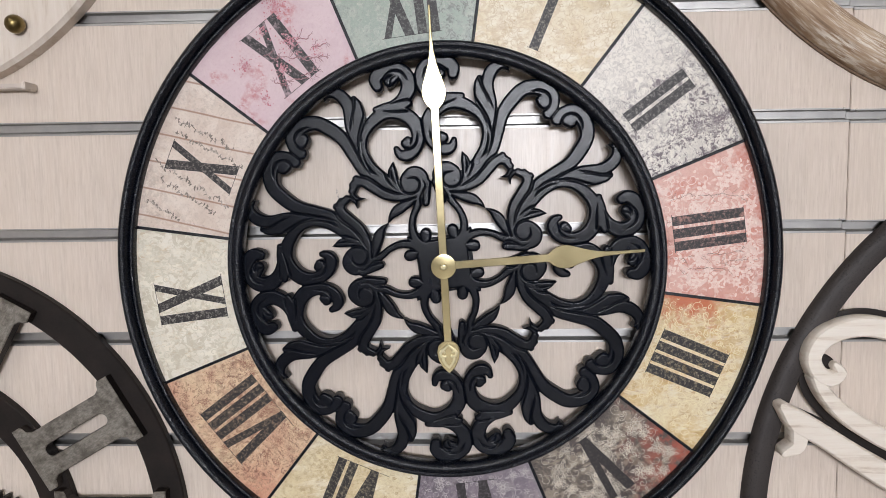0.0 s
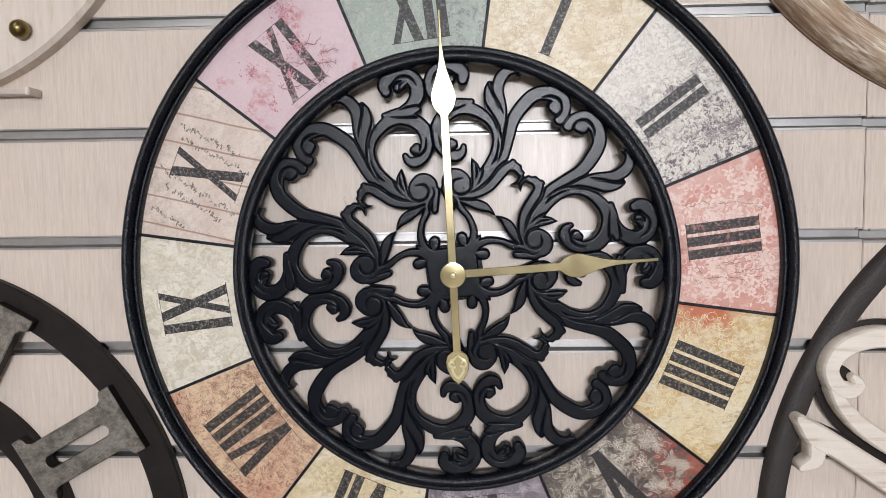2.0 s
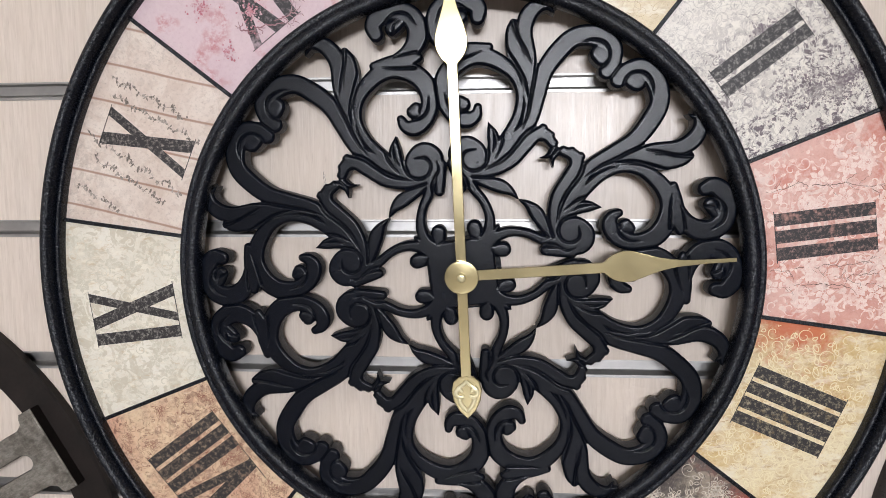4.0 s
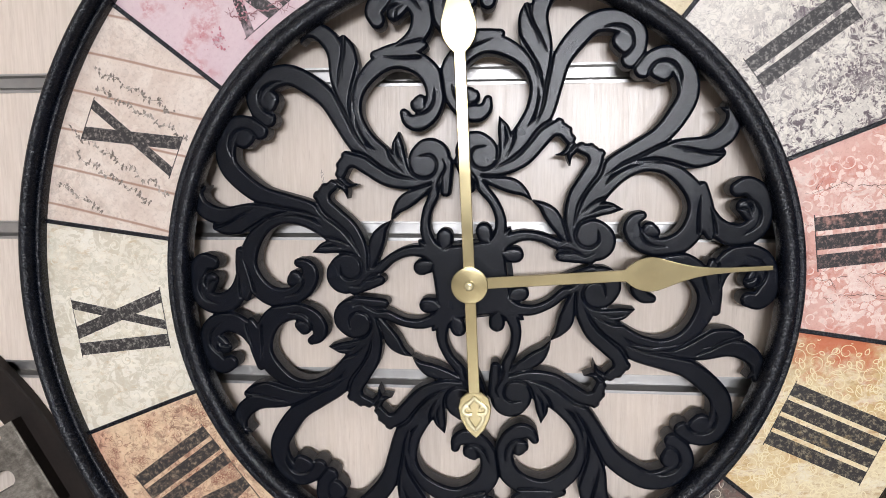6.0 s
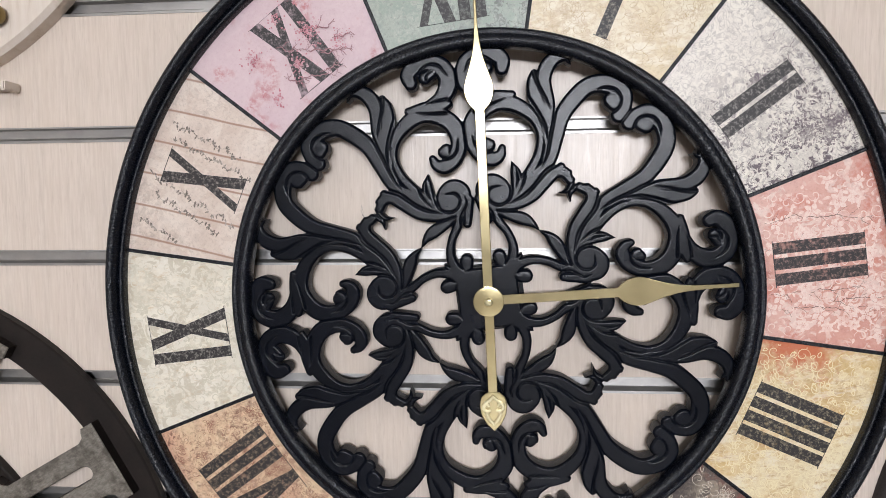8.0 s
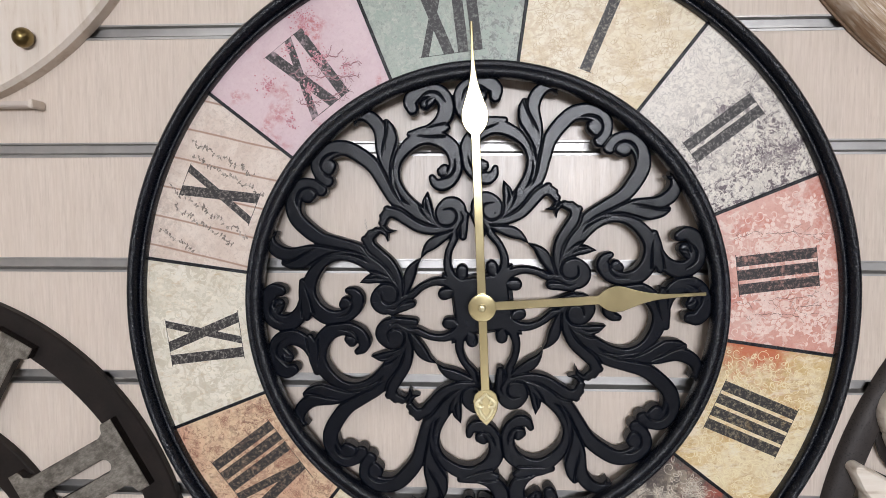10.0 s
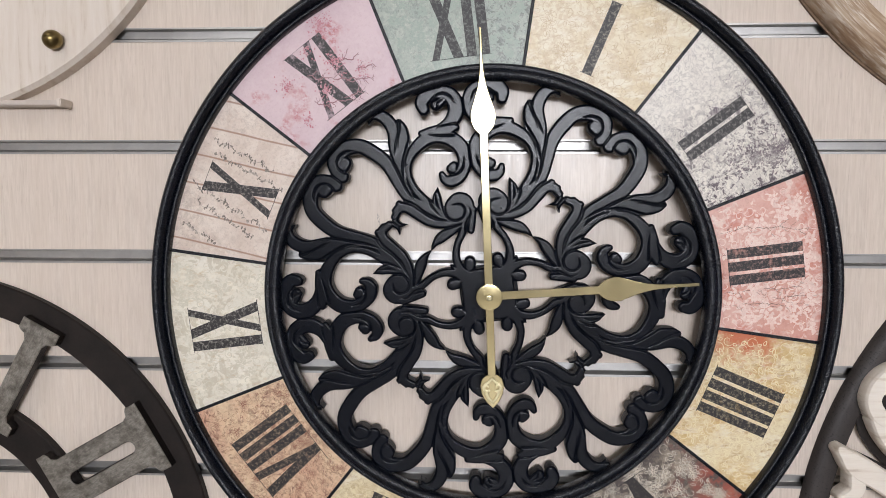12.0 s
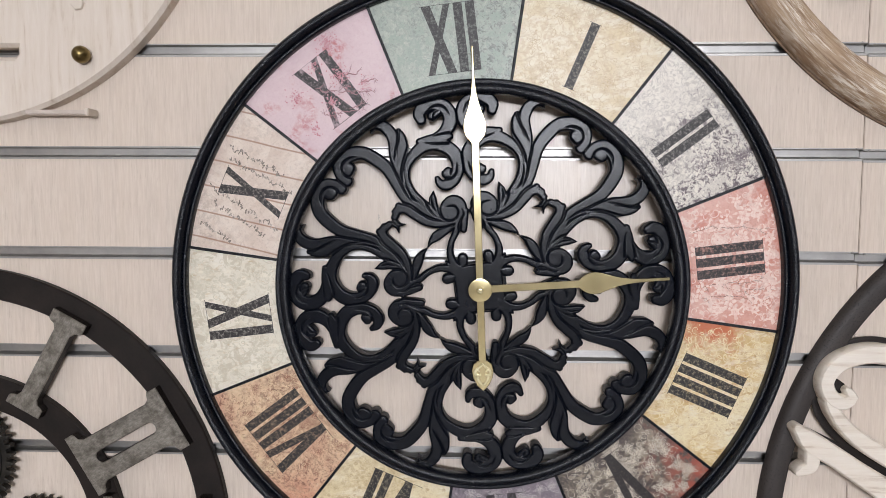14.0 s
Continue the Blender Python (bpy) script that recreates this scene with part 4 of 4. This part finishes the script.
part("outer_band", flat_ring(0.2494, 0.2792, 0.0165, 0.009), M_BAND, skeleton_clock, "flat brown-black outer band")
part("inner_band", flat_ring(0.1379, 0.1715, 0.0165, 0.009), M_BAND, skeleton_clock, "flat brown-black inner band")


def holed_plate(outer, holes, back, front, edge):
    """A flat piece with slots through it and a softened front edge."""
    bm = bmesh.new()
    levels = []
    for y, d in ((back, 0.0), (front + edge, 0.0), (front, edge)):
        loops = []
        for k, pts in enumerate([outer] + holes):
            ring = inset(pts, d if k == 0 else -d) if d else pts
            loops.append([bm.verts.new((x, y, z)) for x, z in ring])
        levels.append(loops)
    for a, b in zip(levels, levels[1:]):
        for p, q in zip(a, b):
            for i in range(len(p)):
                bm.faces.new((p[i - 1], p[i], q[i], q[i - 1]))
    for loops in (levels[0], levels[-1]):
        edges = [bm.edges.get((p[i - 1], p[i])) or bm.edges.new((p[i - 1], p[i])) for p in loops for i in range(len(p))]
        bmesh.ops.triangle_fill(bm, edges=edges, use_beauty=True)
    return bm


def pewter_numeral(count, back, front, edge):
    """Bars between two serifs, cut from one plate, with long round-ended slots between the bars."""
    r0, r1, w, gap = 0.1550, 0.2630, 0.0088, 0.0122
    t = (count * 2 * w + (count - 1) * gap) / 2
    s, a, b = t + 0.0098, r0 + 0.0125, r1 - 0.0145
    right = [(s, r0), (s, a - 0.004), (s - 0.003, a - 0.002), (t + 0.003, a - 0.001), (t, a + 0.004), (t, b - 0.004), (t + 0.003, b + 0.001), (s - 0.003, b + 0.002), (s, b + 0.004), (s, r1)]
    outer = right + [(-x, z) for x, z in reversed(right)]
    holes = []
    for i in range(count - 1):
        u, g = -t + 2 * w + gap / 2 + i * (2 * w + gap), gap / 2
        holes.append(arc_points(g, 0, 180, 8, u, b - 0.012) + arc_points(g, 180, 360, 8, u, a + 0.012))
    return holed_plate(outer, holes, back, front, edge)


for angle, count in ((29, 1), (60, 2), (90, 3), (0, 2)):
    piece = part("metal_numeral", pewter_numeral(count, 0.0095, 0.0002, 0.0002), M_BAND, skeleton_clock, "thick dark-sided metal Roman numeral")
    piece.matrix_basis = pose(0, 0, 0, 0, angle)
    part("numeral_face", pewter_numeral(count, 0.0003, -0.0010, 0.0007), M_PEWTER, piece, "brushed pewter face")


def gear(teeth, r, depth, back, front):
    bm, pts = bmesh.new(), []
    for i in range(teeth):
        a = 360 / teeth * i
        for da, rr in ((0.0, r - depth), (0.22, r - depth), (0.34, r - depth * 0.15), (0.42, r), (0.62, r), (0.72, r - depth * 0.15), (0.84, r - depth)):
            t = radians(a + da * 360 / teeth)
            pts.append((rr * math.cos(t), rr * math.sin(t)))
    return plate(bm, pts, back, front, 0.0005)


for gx, gz, teeth, r, f in ((-0.011, 0.083, 48, 0.072, 0.002), (0.084, -0.006, 34, 0.050, 0.006)):
    g = part("gear", gear(teeth, r, 0.0055, f + 0.007, f), M_GEAR, skeleton_clock, "dark steel toothed gear wheel")
    g.matrix_basis = pose(gx, 0, gz)
    part("gear_rim", flat_ring(r * 0.72, r * 0.86, f, f - 0.0015, 72, 0.0006), M_GEAR, g)
part("spoke", box(bmesh.new(), -0.012, 0.012, 0.0135, 0.0175, -0.150, 0.150, 0.001), M_BAND, skeleton_clock)
part("spoke", box(bmesh.new(), -0.150, 0.150, 0.0132, 0.0172, -0.012, 0.012, 0.001), M_BAND, skeleton_clock)


# ---- the ring clock with whitewashed scroll numerals ----
ring_clock = empty("scroll_clock", pose(0.6591, 0.003, 1.352), "dark pitted metal ring clock with whitewashed wooden scroll numerals", "wall clock")
part("metal_ring", lathe(bmesh.new(), [(0.3608, 0.0168), (0.3608, 0.011), (0.3622, 0.0085), (0.3640, 0.008), (0.3745, 0.008), (0.3795, 0.0095), (0.3830, 0.0135), (0.3832, 0.0168)], 200),
     M_PITTED, ring_clock, "flat dark ring with pitted surface", 50)


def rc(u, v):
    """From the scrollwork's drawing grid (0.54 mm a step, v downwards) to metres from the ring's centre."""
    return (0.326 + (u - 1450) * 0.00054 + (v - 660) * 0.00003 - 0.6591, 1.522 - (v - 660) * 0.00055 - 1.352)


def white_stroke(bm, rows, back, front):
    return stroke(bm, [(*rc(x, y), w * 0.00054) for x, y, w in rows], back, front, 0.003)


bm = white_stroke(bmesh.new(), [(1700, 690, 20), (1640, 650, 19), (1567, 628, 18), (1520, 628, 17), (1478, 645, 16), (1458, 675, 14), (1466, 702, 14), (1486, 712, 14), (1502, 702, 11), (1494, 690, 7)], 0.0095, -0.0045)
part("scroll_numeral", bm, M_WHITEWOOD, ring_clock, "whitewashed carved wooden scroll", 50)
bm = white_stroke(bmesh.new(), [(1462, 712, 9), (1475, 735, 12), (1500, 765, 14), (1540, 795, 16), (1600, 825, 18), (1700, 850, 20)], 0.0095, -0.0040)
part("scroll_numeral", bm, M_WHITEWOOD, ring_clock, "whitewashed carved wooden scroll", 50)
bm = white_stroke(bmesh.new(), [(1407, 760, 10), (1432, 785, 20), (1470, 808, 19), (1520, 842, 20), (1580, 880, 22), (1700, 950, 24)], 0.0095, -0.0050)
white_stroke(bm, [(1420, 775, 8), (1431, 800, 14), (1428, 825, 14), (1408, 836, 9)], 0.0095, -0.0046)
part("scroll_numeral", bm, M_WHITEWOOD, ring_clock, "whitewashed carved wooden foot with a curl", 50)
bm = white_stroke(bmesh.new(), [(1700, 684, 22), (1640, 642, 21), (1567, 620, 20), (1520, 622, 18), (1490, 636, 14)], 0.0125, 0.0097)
part("backing_and_shade", bm, M_BAND, ring_clock, "dark backing under the scroll")
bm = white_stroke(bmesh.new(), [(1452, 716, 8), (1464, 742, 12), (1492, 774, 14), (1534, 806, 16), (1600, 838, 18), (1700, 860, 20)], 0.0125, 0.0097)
part("backing_and_shade", bm, M_BAND, ring_clock, "dark backing under the scroll")
# no real part: a dark piece paints the shade within the curl
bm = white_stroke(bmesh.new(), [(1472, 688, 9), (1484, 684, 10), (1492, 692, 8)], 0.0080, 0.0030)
part("backing_and_shade", bm, M_BAND, ring_clock, "dark piece in place of the shade inside the curl")
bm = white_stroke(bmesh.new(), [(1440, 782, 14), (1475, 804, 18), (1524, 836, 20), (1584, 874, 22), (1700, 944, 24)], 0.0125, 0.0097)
part("backing_and_shade", bm, M_BAND, ring_clock, "dark backing under the scroll")


# ---- the round whitewashed board clock and the driftwood ring ----
board_clock = empty("wooden_board_clock", pose(-0.520, 0.003, 2.021), "round cream-washed wooden wall clock with bronze ball studs", "wall clock")
slot = [(0.016, -0.200), (0.066, -0.200), (0.070, -0.196), (0.070, -0.190), (0.016, -0.190)]
part("wooden_board", holed_plate(arc_points(0.265, 0, 357, 119), [slot], 0.0168, 0.002, 0.0035), M_PALEWOOD, board_clock, "round cream-washed board with a cut slot")
part("hex_peg", plate(bmesh.new(), [(0.132 + 0.0065 * math.cos(radians(a)), -0.1500 + 0.0065 * math.sin(radians(a))) for a in range(10, 370, 60)], 0.003, -0.001, 0.001), M_PALEWOOD, board_clock, "small pale hexagonal peg")
stud = None
for k in range(12):
    a = radians(-55.5 + 30 * k)
    p = (0.2416 * math.cos(a), 0.0, 0.2416 * math.sin(a))
    if stud is None:
        bm = bmesh.new()
        bmesh.ops.create_uvsphere(bm, u_segments=24, v_segments=14, radius=0.0083)
        stud = part("ball_stud", bm, M_BRONZE, board_clock, "round bronze ball stud", 60)
        stud.matrix_basis = pose(p[0], -0.004, p[2])
    else:
        share("ball_stud", stud, pose(p[0], -0.004, p[2]), board_clock)

drift_clock = empty("driftwood_ring_clock", pose(0.537, 0.003, 2.0675), "distressed brown and white wooden ring wall clock", "wall clock")
part("wooden_rim", lathe(bmesh.new(), [(0.3092, 0.0168), (0.3097, 0.004), (0.3130, -0.001), (0.3252, -0.004), (0.3373, -0.001), (0.3413, 0.005), (0.3430, 0.012), (0.3430, 0.0168)], 240), M_BROWNWOOD, drift_clock, "distressed rounded wooden rim", 60)

# thin dark ring at the wall, 2 mm wider than the rim
part("rim_dark_edge", lathe(bmesh.new(), [(0.3130, 0.0150), (0.3452, 0.0150), (0.3452, 0.0168), (0.3130, 0.0168)], 120), M_DARKWOOD, drift_clock, "thin dark brown ring just past the rim")
part("carved_lobe", plate(bmesh.new(), [(-0.189 + 0.030 * math.cos(radians(a)), -0.170 + 0.021 * math.sin(radians(a))) for a in range(0, 360, 15)], 0.0165, 0.004, 0.003), M_DARKWOOD, drift_clock, "dark brown carved lobe")

# ---- small things on the wall ----
peg = empty("display_peg", pose(-0.384, 0, 1.7685), "pale plastic display peg clipped in a groove", "display peg")
m = Mat("milky_plastic", 0.3)
M_PLASTIC = m.done(m.mix(m.span(m.grain(90, 3), 0.35, 0.65), lin(208, 196, 186), lin(200, 188, 178)))
part("peg_bar", box(bmesh.new(), -0.060, 0.0, 0.004, 0.0195, -0.0022, 0.0022, 0.0008), M_PLASTIC, peg)
part("peg_cap", box(bmesh.new(), 0.0, 0.004, 0.002, 0.0195, -0.0036, 0.0036, 0.0008), M_PALEWOOD, peg)

m = Mat("pencil_grey", 0.8)
M_PENCIL = m.done(m.mix(m.span(m.grain(600, 3), 0.4, 0.6), lin(110, 104, 100), lin(150, 142, 136)))
mark = empty("pencil_mark", pose(-0.1000, WALL_Y, 1.6660), "faint grey pencil scribble on the cream slat", "pencil mark")
for i, (u, v, k, turn) in enumerate(((-2.0, 5.0, 2.6, 80), (-1.4, 4.2, 1.6, 30), (-2.2, 1.2, 2.2, 95), (-0.4, 2.2, 1.8, 60), (0.3, -1.0, 2.4, 75), (0.9, -3.6, 2.0, 85), (1.6, -5.6, 1.2, 20), (-0.6, -3.0, 1.4, 110))):
    a = radians(turn)
    d, n = Vector((math.cos(a), math.sin(a))) * k * 0.5 / 1000, Vector((-math.sin(a), math.cos(a))) * 0.00016
    c0 = Vector((u * 0.55, v * 0.8)) / 1000
    part("scribble", plate(bmesh.new(), [tuple(c0 - d - n), tuple(c0 + d - n), tuple(c0 + d + n), tuple(c0 - d + n)], -0.00002, -0.00012, 0.00003), M_PENCIL, mark)

# ---- wall pieces: slats and rails ----
bm = box(bmesh.new(), 0.0003, PANEL_W - 0.0003, 0, 0.018, -(PITCH - GAP), 0, 0.0005)
slat = None
bars = bmesh.new()
prof = [(-0.0007, -0.0016), (-0.0007, 0.0004), (0.0006, 0.0009), (0.0050, 0.0020), (0.0056, 0.0028), (0.0056, 0.0092), (0.0004, 0.0098), (-0.0004, 0.0098), (-0.0004, 0.0111),
        (0.0004, 0.0111), (0.0004, 0.0105), (0.0075, 0.0105), (0.0075, 0.0000), (0.0003, -0.0006), (0.0002, -0.0016)]
ends = [[bars.verts.new((x, y, z)) for y, z in prof] for x in (0.0, PANEL_W - 0.0006)]
for j in range(len(prof)):
    bars.faces.new((ends[0][j - 1], ends[0][j], ends[1][j], ends[1][j - 1]))
for e in ends:
    bars.faces.new(e)
rail = None
screw = None
for p in (-2, -1, 0, 1):
    for k in range(-11, 17):
        z = SLAT_TOP + k * PITCH - (0.0012 if p == 0 else 0)
        if not 0.15 < z < CEILING - 0.01:
            continue
        x0 = SEAM + p * PANEL_W
        if slat is None:
            slat = part("slat", bm, M_SLAT, wall)
            slat.matrix_basis = pose(x0, WALL_Y, z)
            rail = part("rail", bars, M_RAIL, wall, "aluminium groove rail")
            rail.matrix_basis = pose(x0, WALL_Y, z)
        else:
            share("slat", slat, pose(x0, WALL_Y, z), wall)
            share("rail", rail, pose(x0, WALL_Y, z), wall)
        if abs(p) <= 1 and 1.2 < z < 2.1:
            for dx in (0.0055, PANEL_W - 0.0060):
                if screw is None:
                    screw = part("screw_head", dome(bmesh.new(), 0, 0, 0.0012, 0.001, -0.0012, 12), M_RAIL, wall)
                    screw.matrix_basis = pose(x0 + dx, WALL_Y - 0.0004, z + 0.0102)
                else:
                    share("screw_head", screw, pose(x0 + dx, WALL_Y - 0.0004, z + 0.0102), wall)
